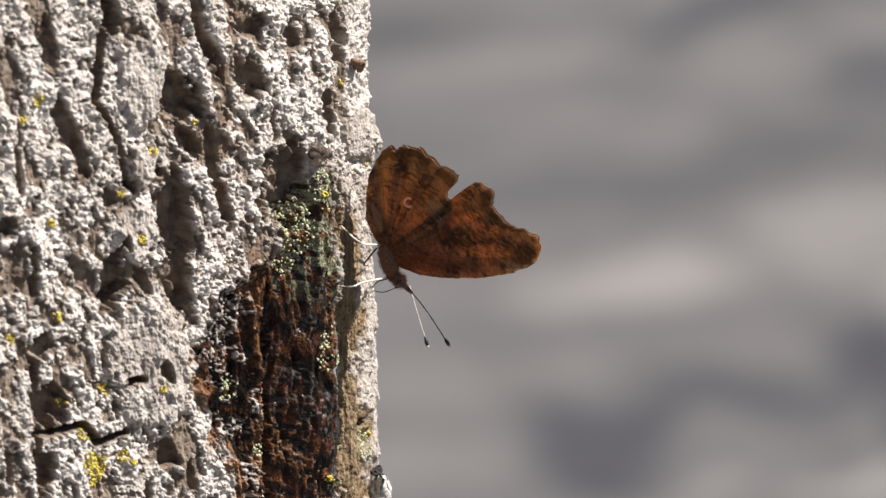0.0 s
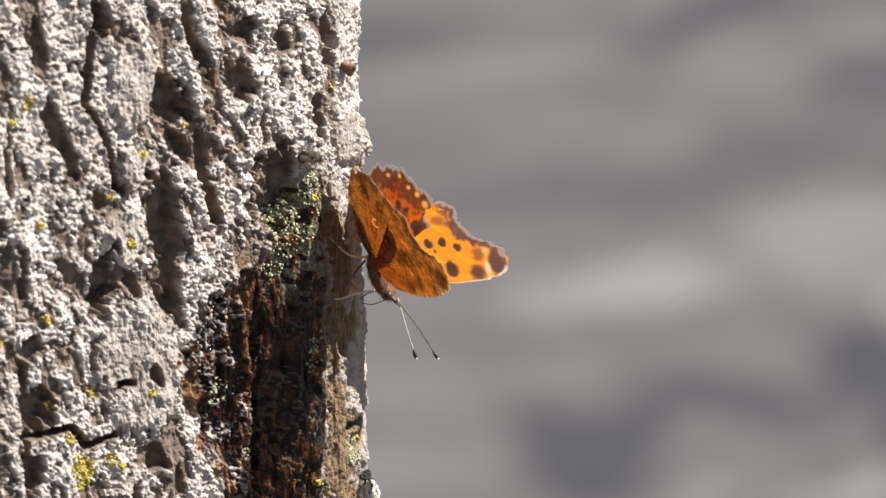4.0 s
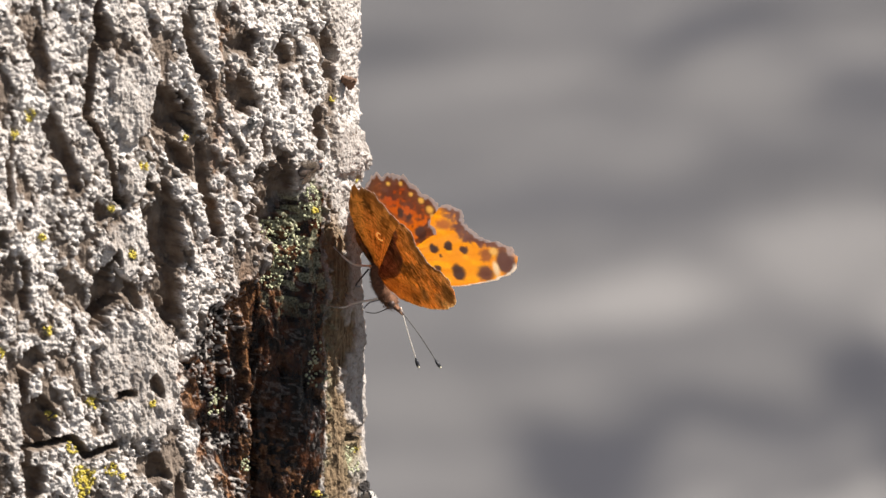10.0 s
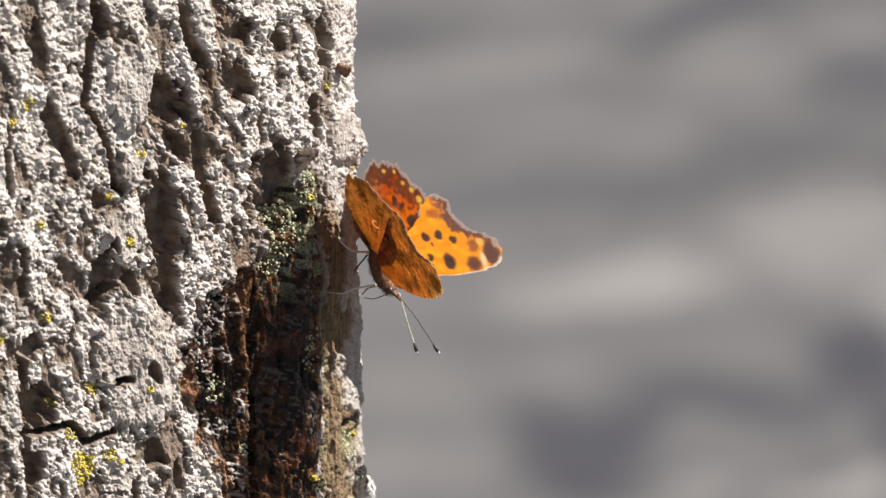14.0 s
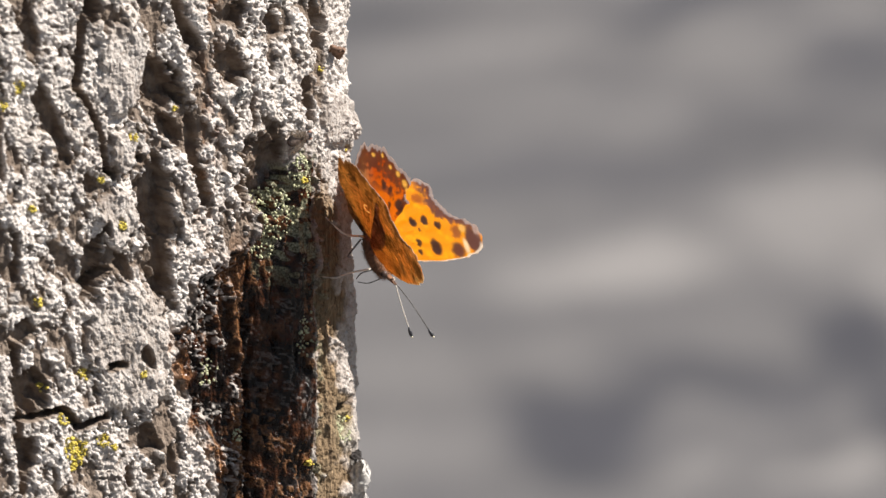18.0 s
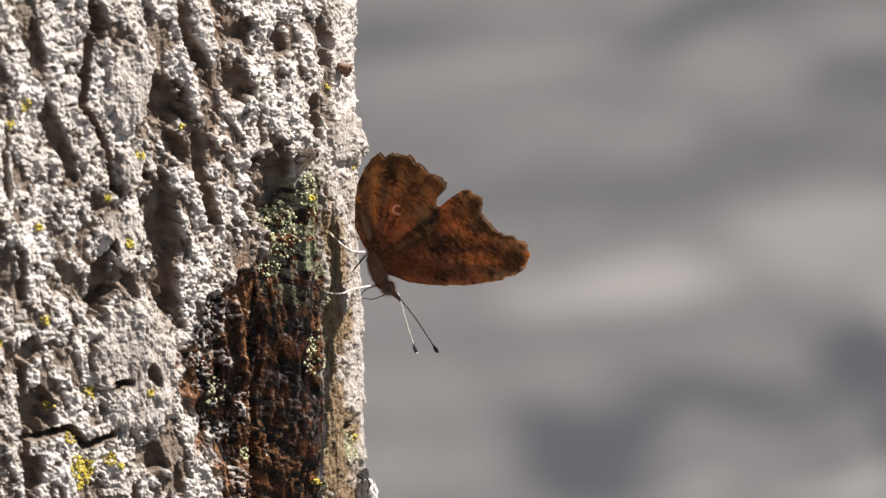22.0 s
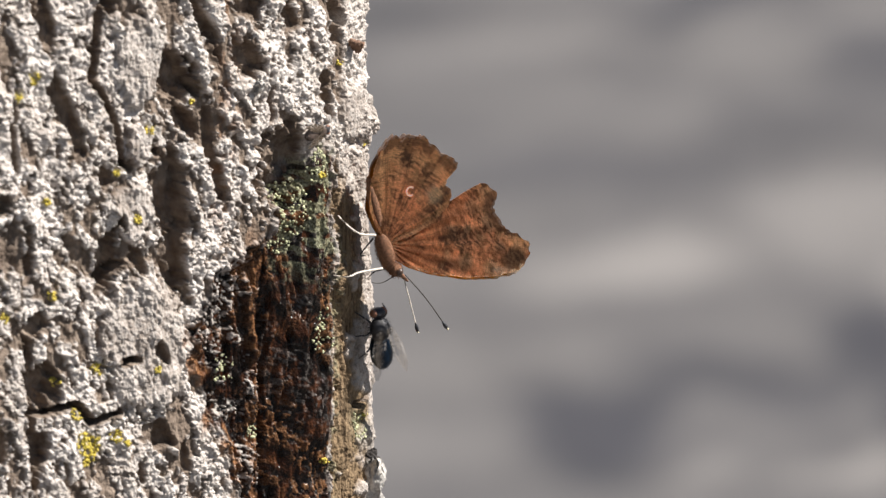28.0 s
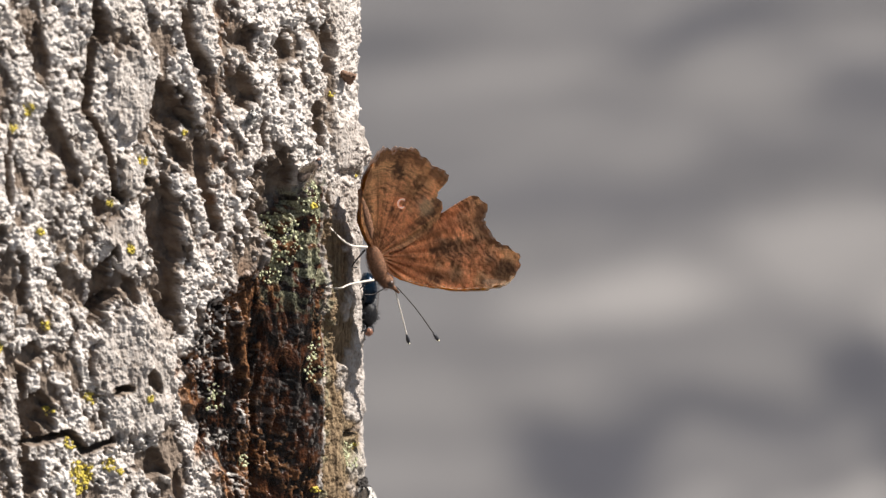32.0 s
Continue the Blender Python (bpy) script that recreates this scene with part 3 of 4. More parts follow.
def surface(a, b, lift=0.0):
    """The place on the bark that the plan names, and the outward normal."""
    s = np.linspace(-0.004, 0.115, 2400)
    x, y, nx, ny = outline_at(s)
    z = 1.3 + (441 - b) * K
    for _ in range(3):
        pa, pb = plan_of(x, y, z + 0 * x)
        i = int(np.argmin(np.abs(pa - a)))
        z += (pb[i] - b) * K
    h = float(relief(np.array([[float(a)]]), np.array([[float(b)]]), np.array([[655 - s[i] / K * 0.85]]))[0][0, 0]) * 0.001 + lift
    return Vector((x[i] + nx[i] * h, y[i] + ny[i] * h, z)), Vector((nx[i], ny[i], 0))


def lump(bm, place, size, squash=(1, 1, 1), turn=None, detail=1, rough=0.25, rng=random):
    made = bmesh.ops.create_icosphere(bm, subdivisions=detail, radius=1.0)["verts"]
    m = Matrix.Translation(place) @ (turn or Matrix()) @ Matrix.Diagonal((size * squash[0], size * squash[1], size * squash[2], 1))
    for v in made:
        v.co = m @ (v.co * (1 + rough * (rng.random() - 0.5) * 2))


YELLOW = ((72, 180, 10), (46, 214, 7), (275, 268, 7), (353, 218, 4), (218, 345, 5), (95, 396, 6), (250, 424, 6), (105, 562, 8),
          (22, 602, 7), (187, 690, 8), (283, 688, 5), (118, 715, 6), (147, 770, 9), (160, 812, 11), (180, 816, 8), (172, 838, 14), (158, 826, 12), (184, 832, 10), (168, 852, 9),
          (218, 808, 10), (235, 818, 5), (567, 343, 4), (640, 290, 3), (650, 768, 5), (610, 146, 4), (585, 848, 5))


def build_lichen(tree):
    rng = random.Random(5)
    for a, b, r in YELLOW:
        bm = bmesh.new()
        for _ in range(int(7 + r * 2.6)):
            ang, d = rng.uniform(0, 6.28), r * math.sqrt(rng.random())
            p, n = surface(a + d * math.cos(ang), b + d * math.sin(ang) * 1.2, 0.0002)
            lump(bm, p - tree.location, rng.uniform(1.4, 3.3) * K, (1, 1, 0.8), rng=rng)
        part("lichen", bm, LICHEN, tree, "yellow crusty lichen")
    for ca, cb, ra, rb, count in ((532, 405, 28, 48, 100), (570, 335, 16, 42, 45), (520, 470, 18, 16, 22), (580, 620, 14, 50, 30), (420, 690, 22, 26, 24), (640, 785, 10, 26, 26), (470, 800, 8, 12, 12)):
        bm = bmesh.new()
        for _ in range(int(count * 1.6)):
            ang, d = rng.uniform(0, 6.28), math.sqrt(rng.random())
            p, n = surface(ca + ra * d * math.cos(ang), cb + rb * d * math.sin(ang), 0.0002)
            lump(bm, p - tree.location, rng.uniform(1.2, 3.0) * K, rng=rng)
        part("moss_clump", bm, MOSS, tree, "grey-green lichen clump on dark wet bark")


def slab(bm, corners, depth, rng, steps=10):
    """A rough flake of bark: an uneven four-sided slab."""
    grid = []
    p0, p1, p2, p3 = [Vector(c) for c in corners]
    n = (p1 - p0).cross(p3 - p0).normalized()
    for side in (0, 1):
        layer = []
        for j in range(steps + 1):
            line = []
            for i in range(steps + 1):
                u, v = i / steps, j / steps
                p = p0 * (1 - u) * (1 - v) + p1 * u * (1 - v) + p2 * u * v + p3 * (1 - u) * v
                edge = min(u, v, 1 - u, 1 - v) < 0.01
                wob = Vector((rng.uniform(-1, 1), rng.uniform(-1, 1), rng.uniform(-1, 1))) * depth * (0.35 if edge else 0.25)
                line.append(bm.verts.new(p + n * depth * (side - 0.5) * (0.5 if edge else 1.2) + wob))
            layer.append(line)
        grid.append(layer)
    for side in (0, 1):
        for j in range(steps):
            for i in range(steps):
                g = grid[side]
                f = (g[j][i], g[j][i + 1], g[j + 1][i + 1], g[j + 1][i])
                bm.faces.new(f if side else f[::-1])
    rim = [(0, i) for i in range(steps)] + [(j, steps) for j in range(steps)] + [(steps, i) for i in range(steps, 0, -1)] + [(j, 0) for j in range(steps, 0, -1)]
    for (j0, i0), (j1, i1) in zip(rim, rim[1:] + rim[:1]):
        bm.faces.new((grid[0][j0][i0], grid[0][j1][i1], grid[1][j1][i1], grid[1][j0][i0]))


def build_flakes(tree):
    rng = random.Random(8)

    def flake(corners, y, depth, material, label):
        bm = bmesh.new()
        slab(bm, [spot(a, b, y + dy) - tree.location for a, b, dy in corners], depth, rng)
        part("bark_flake", bm, material, tree, label)
    y = surface(630, 115)[0].y
    flake(((617, 120, 0), (640, 127, 0), (647, 112, -.002), (622, 104, -.002)), y - 0.0012, 0.0008, CHIP, "loose brown chip of bark")
    flake(((642, 940, 0), (690, 945, 0), (686, 852, -.001), (656, 826, .001)), -0.004, 0.0022, PALE_BARK, "pale flake of bark standing off the edge")
    flake(((652, 834, 0), (660, 842, 0), (690, 868, -.001), (672, 824, .001)), -0.0042, 0.0009, DARK_BARK, "dark weathered rim of a bark flake")
    p = surface(462, 188)[0]
    flake(((452, 190, 0), (462, 200, 0), (472, 186, -.001), (464, 176, -.001)), p.y - 0.0008, 0.001, PALE_BARK, "small pale flake of bark")


# ---- butterfly ----
# wing outlines in plan units from the wing's root: x outwards, z up
HINDWING = ((0, 0), (-20, 28), (-36, 62), (-38, 105), (-34, 140), (-22, 172), (-8, 196), (2, 202), (14, 197), (24, 203), (33, 203), (40, 199),
            (50, 200), (56, 205), (62, 198), (76, 186), (84, 184), (93, 172), (110, 166), (126, 154), (124, 143), (108, 124), (106, 112), (114, 104),
            (119, 92), (112, 72), (98, 54), (76, 34), (46, 16), (18, 2))
FOREWING = ((0, 0), (22, -24), (54, -36), (95, -43), (155, -43), (205, -36), (238, -24), (254, -7), (259, 14), (253, 31), (245, 33), (234, 42),
            (220, 42), (208, 50), (198, 60), (190, 70), (182, 84), (184, 97), (180, 110), (168, 120), (152, 122), (141, 115), (134, 110), (122, 101),
            (100, 83), (76, 64), (50, 43), (20, 18))
AXIS = Vector((0.30, 0, -0.954)).normalized()
BODY_Y = -0.017


def closed_curve(points, count):
    p = np.array(points + (points[0],), dtype=float)
    d = np.concatenate([[0], np.cumsum(np.hypot(*np.diff(p, axis=0).T))])
    u = np.linspace(0, d[-1], count)
    return np.interp(u, d, p[:, 0]), np.interp(u, d, p[:, 1]), u


def blob(x, z, cx, cz, rx, rz, soft=0.25):
    d = np.sqrt(((x - cx) / rx) ** 2 + ((z - cz) / rz) ** 2)
    return 1 - smooth(1 - soft, 1 + soft, d)


def blend(col, mask, rgb):
    return col + (np.array(rgb) - col) * np.asarray(mask)[..., None]


def upper_tone(x, z, r, hind):
    """Colours of the upper side."""
    n = fbm(x / 14, z / 14, 101)
    rag = fbm(x / 7, z / 7, 105, 3) - 0.5
    dark = (0.040, 0.016, 0.012)
    if hind:
        col = np.ones(x.shape + (3,)) * np.array((0.66, 0.135, 0.001))
        col = blend(col, smooth(90, 160, z), (0.44, 0.055, 0.001))
        col = blend(col, 0.8 * smooth(26, -16, x), (0.30, 0.18, 0.075))
        col = blend(col, 0.9 * smooth(0.68, 0.82, r + 0.5 * rag), (0.075, 0.024, 0.013))
        col = blend(col, 0.7 * smooth(0.54, 0.64, fbm(x / 20, z / 20, 103)) * smooth(0.5, 0.65, r), (0.10, 0.028, 0.014))
        for cx, cz, sx, sz in ((86, 94, 11, 14), (57, 89, 5, 8), (47, 129, 6, 10), (64, 122, 4, 6)):
            col = blend(col, blob(x + 8 * rag, z, cx, cz, sx, sz), dark)
        for cx, cz, size in ((25, 183, 4), (50, 186, 4), (70, 167, 4), (90, 157, 5.5), (107, 141, 7), (112, 128, 5)):
            col = blend(col, blob(x, z, cx, cz, size, size, 0.5), (0.72, 0.38, 0.06))
        col = blend(col, 0.85 * smooth(0.945, 0.97, r + 0.06 * rag) * smooth(40, 80, z + x), (0.34, 0.29, 0.27))
    else:
        col = np.ones(x.shape + (3,)) * np.array((0.86, 0.285, 0.001))
        col = blend(col, 0.6 * smooth(60, 0, x), (0.66, 0.180, 0.002))
        col = blend(col, 0.6 * smooth(0.5, 0.75, n), (0.92, 0.42, 0.002))
        col = blend(col, 0.8 * blob(x + 14 * rag, z, 146, 82, 13, 10, 0.5), (0.30, 0.060, 0.018))
        col = blend(col, 0.9 * blob(x + 14 * rag, z + 10 * rag, 203, 15, 10, 13, 0.4), (0.26, 0.070, 0.020))
        for cx, cz, rx, rz in ((115, 35, 8, 10), (142, 38, 7.5, 9.5), (167, 29, 7, 9), (147, -15, 11, 17), (112, -6, 5, 9), (107, -26, 5, 6), (124, 20, 3, 4)):
            col = blend(col, blob(x + 7 * rag, z + 7 * rag, cx, cz, rx, rz), dark)
        col = blend(col, blob(x + 12 * rag, z + 12 * rag, 194, -21, 14, 16, 0.4), (0.11, 0.034, 0.020))
        col = blend(col, smooth(0.84, 0.90, r + 0.16 * rag) * smooth(10, 30, z) * smooth(135, 160, x), (0.13, 0.050, 0.038))
        col = blend(col, blob(x + 8 * rag, z + 8 * rag, 236, 0, 17, 27, 0.25), (0.10, 0.038, 0.030))
        col = blend(col, blob(x, z, 215, -13, 5, 14, 0.5), (0.80, 0.62, 0.36))
        col = blend(col, blob(x, z, 219, 23, 7, 7, 0.5), (0.75, 0.42, 0.10))
        col = blend(col, 0.85 * smooth(0.945, 0.975, r + 0.06 * rag) * smooth(0, 20, z), (0.36, 0.31, 0.29))
        # cream front edge, painted pale for the light behind it
        col = blend(col, 0.95 * smooth(0.965, 0.98, r) * smooth(0, -14, z), (0.72, 0.64, 0.52))
    return col


def under_tone(x, z, r, hind):
    """Colours of the underside: bark-like browns with fine cross lines."""
    ang = np.arctan2(z, x)
    rad = np.hypot(x, z)
    # streaks along the folds put the pleats' light and dark into the colour
    fold = fbm(ang * 15, rad / 90, 111, 2)
    bend = 5 * fbm(x / 22, z / 22, 113)
    line = fbm(rad / 3.4 + bend, ang * 10, 117, 2)
    cross = fbm((x + z) / 3.0 + bend, (x - z) / 13.0, 118, 2)
    n = fbm(x / 26, z / 26, 121, 4)
    v = np.clip((0.34 if hind else 0.16) * fold + 0.34 * line + 0.30 * cross + 0.5 * n - 0.20, 0, 1)
    dark, pale = np.array((0.058, 0.031, 0.017)), np.array((0.38, 0.222, 0.110))
    col = dark + (pale - dark) * smooth(0.30, 0.66, v)[..., None]
    col = blend(col, 0.5 * smooth(0.50, 0.70, fbm(x / 40, z / 30, 123)), (0.24, 0.122, 0.055))
    vein = np.abs(np.sin(ang * (11 if hind else 17) + 0.6 + 0.5 * n))
    body = smooth(0.12, 0.3, r) * (1 - 0.7 * smooth(0.7, 0.9, r))
    col = blend(col, 0.35 * (1 - smooth(0.02, 0.07, vein)) * body, (0.40, 0.21, 0.10))
    col = blend(col, 0.6 * smooth(0.03, 0.07, vein) * (1 - smooth(0.11, 0.18, vein)) * body, (0.03, 0.014, 0.009))
    if hind:
        col = blend(col, 0.45 * smooth(60, 10, z + 0.4 * x), (0.20, 0.080, 0.035))
        col = blend(col, 0.5 * blob(x, z, 84, 96, 15, 16, 0.5), (0.33, 0.27, 0.18))
        d = np.hypot(x - 40, z - 100)
        comma = np.exp(-((d - 8) / 1.3) ** 2) * (1 - smooth(40 + 3, 40 + 6, x))
        col = blend(col, np.clip(1.3 * comma, 0, 1), (0.86, 0.83, 0.76))
    else:
        col = blend(col, 0.55 * blob(x + 10 * n, z, 80, -16, 70, 15, 0.5), (0.17, 0.075, 0.032))
        col = blend(col, 0.45 * smooth(0.45, 0.7, r + 0.2 * n) * smooth(0.42, 0.6, cross) * smooth(90, 130, x), (0.44, 0.27, 0.155))
        # upper side's spots as seen against the light, painted faintly here
        for cx, cz, rx, rz in ((115, 35, 8, 10), (142, 38, 7.5, 9.5), (167, 29, 7, 9), (146, 80, 13, 10), (203, 15, 10, 13)):
            col = blend(col, 0.25 * blob(x, z, cx, cz, rx, rz, 0.5), (0.05, 0.024, 0.014))
        col = blend(col, 0.5 * blob(x, z, 130, -22, 34, 11, 0.5), (0.05, 0.025, 0.015))
        col = blend(col, 0.7 * blob(x, z, 232, -4, 20, 22, 0.4), (0.05, 0.026, 0.015))
        col = blend(col, 0.5 * blob(x, z, 216, -26, 16, 7, 0.5), (0.42, 0.36, 0.28))
        col = blend(col, 0.7 * smooth(0.955, 0.975, r) * (np.sin(rad / 2.3) > 0) * (z < -10), (0.5, 0.42, 0.32))
    outer = smooth(100, 140, z + x * 0.45)
    col = blend(col, 0.7 * smooth(0.885, 0.925, r + 0.10 * (n - 0.5)) * outer * smooth(0.40, 0.5, fbm(ang * 20, rad / 60, 127)), (0.060, 0.028, 0.016))
    # pale rim flecks, which also paint the sun on the wing's edge
    col = blend(col, 0.6 * smooth(0.975, 0.985, r) * outer * smooth(0.42, 0.55, fbm(ang * 28, rad / 60, 129)), (0.20, 0.165, 0.15))
    return col


def build_wing(name, outline, side, hind, butterfly, label):
    nu, nr = 440, 110
    ox, oz, u = closed_curve(outline, nu)
    ripple = 1 + 0.010 * (vnoise(u / 5.0, u * 0, 131) - 0.5) * 2 + 0.012 * (vnoise(u / 14.0, u * 0, 133) - 0.5) * 2
    rr = np.linspace(0.01, 1, nr)
    r = np.repeat(rr[:, None], nu, 1)
    x, z = ox * ripple * r, oz * ripple * r
    ang = np.arctan2(z, x)
    pleat = 2.4 * (np.sin(ang * (11 if hind else 15) + 0.6) ** 2 - 0.5) * r * (1 - r * 0.4) + 1.2 * (fbm(ang * 9, r * 4, 143, 2) - 0.5) + 2.6 * (fbm(x / 35, z / 35, 141 + hind) - 0.5) * r
    camber = 5.0 * np.sin(np.clip(r, 0, 1) * 2.4) * (0.6 if hind else 1.0)
    lift = (1.8 if hind else 0.3)
    y = side * (lift * np.sqrt(r) + pleat * (1.5 if hind else 1.0) - (camber - 3) * 0.4)
    verts, tones = [], []
    for k, tone in ((0, upper_tone), (1, under_tone)):
        thick = 1.5 * (1 - 0.15 * r)
        yy = y + side * k * thick
        size = 0.93 if hind else 1.0
        verts.append(np.stack([x / (0.93 if hind else 0.93) * K * size, yy * K, z / 0.985 * K * size], -1).reshape(-1, 3))
        tones.append(tone(x, z, r, hind).reshape(-1, 3))
    idx = np.arange(nr * nu).reshape(nr, nu)
    quad = np.stack([idx[:-1, :-1], idx[:-1, 1:], idx[1:, 1:], idx[1:, :-1]], -1).reshape(-1, 4)
    margin = np.stack([idx[-1, :-1], idx[-1, 1:], idx[-1, 1:] + nr * nu, idx[-1, :-1] + nr * nu], -1)
    faces = np.concatenate([quad, quad + nr * nu, margin])
    me = mesh_of(name, np.concatenate(verts), faces, UPPER)
    me.materials.append(UNDER)
    me.polygons.foreach_set("material_index", (np.arange(len(faces)) >= len(quad)).astype(np.int32))
    at = me.attributes.new("tone", "FLOAT_COLOR", "POINT")
    rgba = np.ones((2 * nr * nu, 4), dtype=np.float32)
    rgba[:, :3] = np.clip(np.concatenate(tones), 0, 1)
    at.data.foreach_set("color", rgba.ravel())
    weave = np.stack([np.hypot(x, z), np.arctan2(z, x) * 100, 0 * x], -1).reshape(-1, 3)
    at = me.attributes.new("weave", "FLOAT_VECTOR", "POINT")
    at.data.foreach_set("vector", np.concatenate([weave, weave]).astype(np.float32).ravel())
    ob = new(name, me)
    ob.parent = butterfly
    ob["label"] = label
    return ob


def tube(bm, points, radii, sides=8):
    rings = []
    pts = [Vector(p) for p in points]
    for i, p in enumerate(pts):
        d = (pts[min(i + 1, len(pts) - 1)] - pts[max(i - 1, 0)]).normalized()
        s = d.orthogonal().normalized()
        t = d.cross(s)
        rings.append([bm.verts.new(p + (s * math.cos(k * 2 * math.pi / sides) + t * math.sin(k * 2 * math.pi / sides)) * radii[i]) for k in range(sides)])
    for r0, r1 in zip(rings[:-1], rings[1:]):
        for k in range(sides):
            bm.faces.new((r0[k], r0[(k + 1) % sides], r1[(k + 1) % sides], r1[k]))
    bm.faces.new(rings[0][::-1])
    bm.faces.new(rings[-1])


def bent(points, steps):
    """A smooth line through the points."""
    pts = [Vector(p) for p in points]
    pts = [pts[0] * 2 - pts[1]] + pts + [pts[-1] * 2 - pts[-2]]
    out = []
    for i in range(1, len(pts) - 2):
        for k in range(steps):
            t = k / steps
            a, b, c, d = pts[i - 1:i + 3]
            out.append(0.5 * ((2 * b) + (c - a) * t + (2 * a - 5 * b + 4 * c - d) * t * t + (3 * b - a - 3 * c + d) * t ** 3))
    return out + [pts[-2]]


def hairy(bm, place, radii, turn, count, length, rng, detail=3):
    """A rounded body part with short hairs."""
    m = Matrix.Translation(place) @ turn @ Matrix.Diagonal((*radii, 1))
    made = bmesh.ops.create_icosphere(bm, subdivisions=detail, radius=1.0)["verts"]
    for v in made:
        v.co = m @ (v.co * (1 + 0.04 * (rng.random() - 0.5)))
    for _ in range(count):
        d = Vector((rng.gauss(0, 1), rng.gauss(0, 1), rng.gauss(0, 1))).normalized()
        p = m @ d
        out = (p - Vector(place)).normalized()
        out = (out + Vector((rng.uniform(-.5, .5), rng.uniform(-.5, .5), rng.uniform(-.2, .6)))).normalized()
        w = out.orthogonal().normalized() * length * 0.045
        q = p + out * length * rng.uniform(0.5, 1.1)
        a, b, c, e = bm.verts.new(p + w), bm.verts.new(p - w), bm.verts.new(q), bm.verts.new(p + out.cross(w))
        bm.faces.new((a, b, c)), bm.faces.new((b, e, c)), bm.faces.new((e, a, c))


def U(x, y, z):
    """Plan units from the wing's root, in the butterfly's own space."""
    return Vector((x * K / 0.97, y * K, z * K / 0.985))


def build_butterfly():
    rng = random.Random(12)
    b = new("butterfly")
    lean = Vector((0, 0, 1)).rotation_difference(-AXIS).to_matrix().to_4x4()
    bm = bmesh.new()
    hairy(bm, U(3, 0, -13), (15 * K, 15 * K, 38 * K), lean, 1300, 7 * K, rng)
    part("thorax", bm, FUR, b, "brown furry thorax")
    bm = bmesh.new()
    top, tail = U(-6, 0, 26), U(-30, 0, 118)
    tube(bm, [top.lerp(tail, k / 14) for k in range(15)], [K * (8.5 * math.sin(0.5 + 2.5 * k / 14) + 2.0 + 0.5 * (k % 2)) for k in range(15)], 14)
    part("abdomen", bm, FUR, b, "ringed grey-brown abdomen")
    bm = bmesh.new()
    hairy(bm, U(21, 0, -46), (12 * K, 13 * K, 13 * K), lean, 320, 8 * K, rng)
    head = part("head", bm, FUR, b)
    for s in (-1, 1):
        bm = bmesh.new()
        lump(bm, U(25, s * 10, -49), 7 * K, detail=2, rough=0.0)
        part("eye", bm, EYE_BROWN, head, "dark brown eye")
        bm = bmesh.new()
        line = bent((U(28, s * 4, -52), U(36, s * 4, -60), U(44, s * 2.5, -68)), 5)
        tube(bm, line, [K * (4.6 - 0.3 * i) for i in range(len(line))])
        part("palp", bm, FUR, head, "brown snout-like palp")
    for s, tip, mid in ((1, U(68, 10, -158), U(52, 6, -105)), (-1, U(112, -14, -152), U(74, -10, -98))):
        line = bent((U(38, s * 6, -56), mid, tip), 12)
        bm = bmesh.new()
        tube(bm, line, [K * 1.05] * len(line), 6)
        # one feeler in the shaded dark tone, the other in the sunlit cream
        feeler = part("antenna", bm, DARK_LEG if s < 0 else PALE_LEG, b, "thin antenna with a dark club")
        d = (line[-1] - line[-3]).normalized()
        bm = bmesh.new()
        tube(bm, [line[-1] - d * K * 15 + d * K * 2.4 * i for i in range(8)], [K * v for v in (1.1, 1.8, 2.6, 3.2, 3.5, 3.6, 3.2, 2.2)], 8)
        part("club", bm, BLACK, feeler, "dark antenna club")
        bm = bmesh.new()
        lump(bm, line[-1] + d * K * 3, 2.2 * K, detail=2, rough=0.0)
        part("tip", bm, PALE_TIP, feeler, "pale antenna tip")
    home = (Matrix.Translation(spot(685, 449, BODY_Y)) @ Matrix.Rotation(radians(-15), 4, "Z")).inverted()

    def foot(a, bb):
        v = home @ surface(a, bb, 0.0008)[0]
        return (v.x / K * 0.97, v.y / K, v.z / K * 0.985)
    legs = []
    # near legs get the sunlit cream tone, far legs the shaded dark one
    for pts, material, w in ((((-10, -16, 17), (-28, -72, 30), foot(603, 400)), PALE_LEG, 1.9),
                             (((2, -16, -40), (-24, -66, -40), (-36, -98, -43), foot(590, 505)), PALE_LEG, 1.7),
                             (((-20, 8, 8), (-40, 0, -20), foot(640, 470)), DARK_LEG, 1.5),
                             (((4, 10, -44), (-16, 2, -50), foot(640, 508)), DARK_LEG, 1.4)):
        bm = bmesh.new()
        line = bent([U(*p) for p in pts], 6)
        tube(bm, line, [K * w * (1.15 - 0.45 * i / len(line)) for i in range(len(line))], 7)
        legs.append(part("leg", bm, material, b, "cream jointed leg" if material is PALE_LEG else "dark jointed leg"))
    bm = bmesh.new()
    line = bent((U(30, 0, -56), U(16, -2, -59), U(-4, -4, -67), U(-22, -4, -66)), 8)
    tube(bm, line, [K * 0.9] * len(line), 6)
    part("proboscis", bm, DARK_LEG, b, "thin dark proboscis")
    wings = {}
    for side, word in ((-1, "right"), (1, "left")):
        wings[side, 1] = build_wing("hindwing", HINDWING, side, True, b, "ragged hindwing, orange above, bark-brown below")
        wings[side, 0] = build_wing("forewing", FOREWING, side, False, b, "ragged forewing, spotted orange above, brown below")
    tagged(b, "orange and brown comma butterfly clinging head down to bark", "butterfly")
    return b, wings, legs


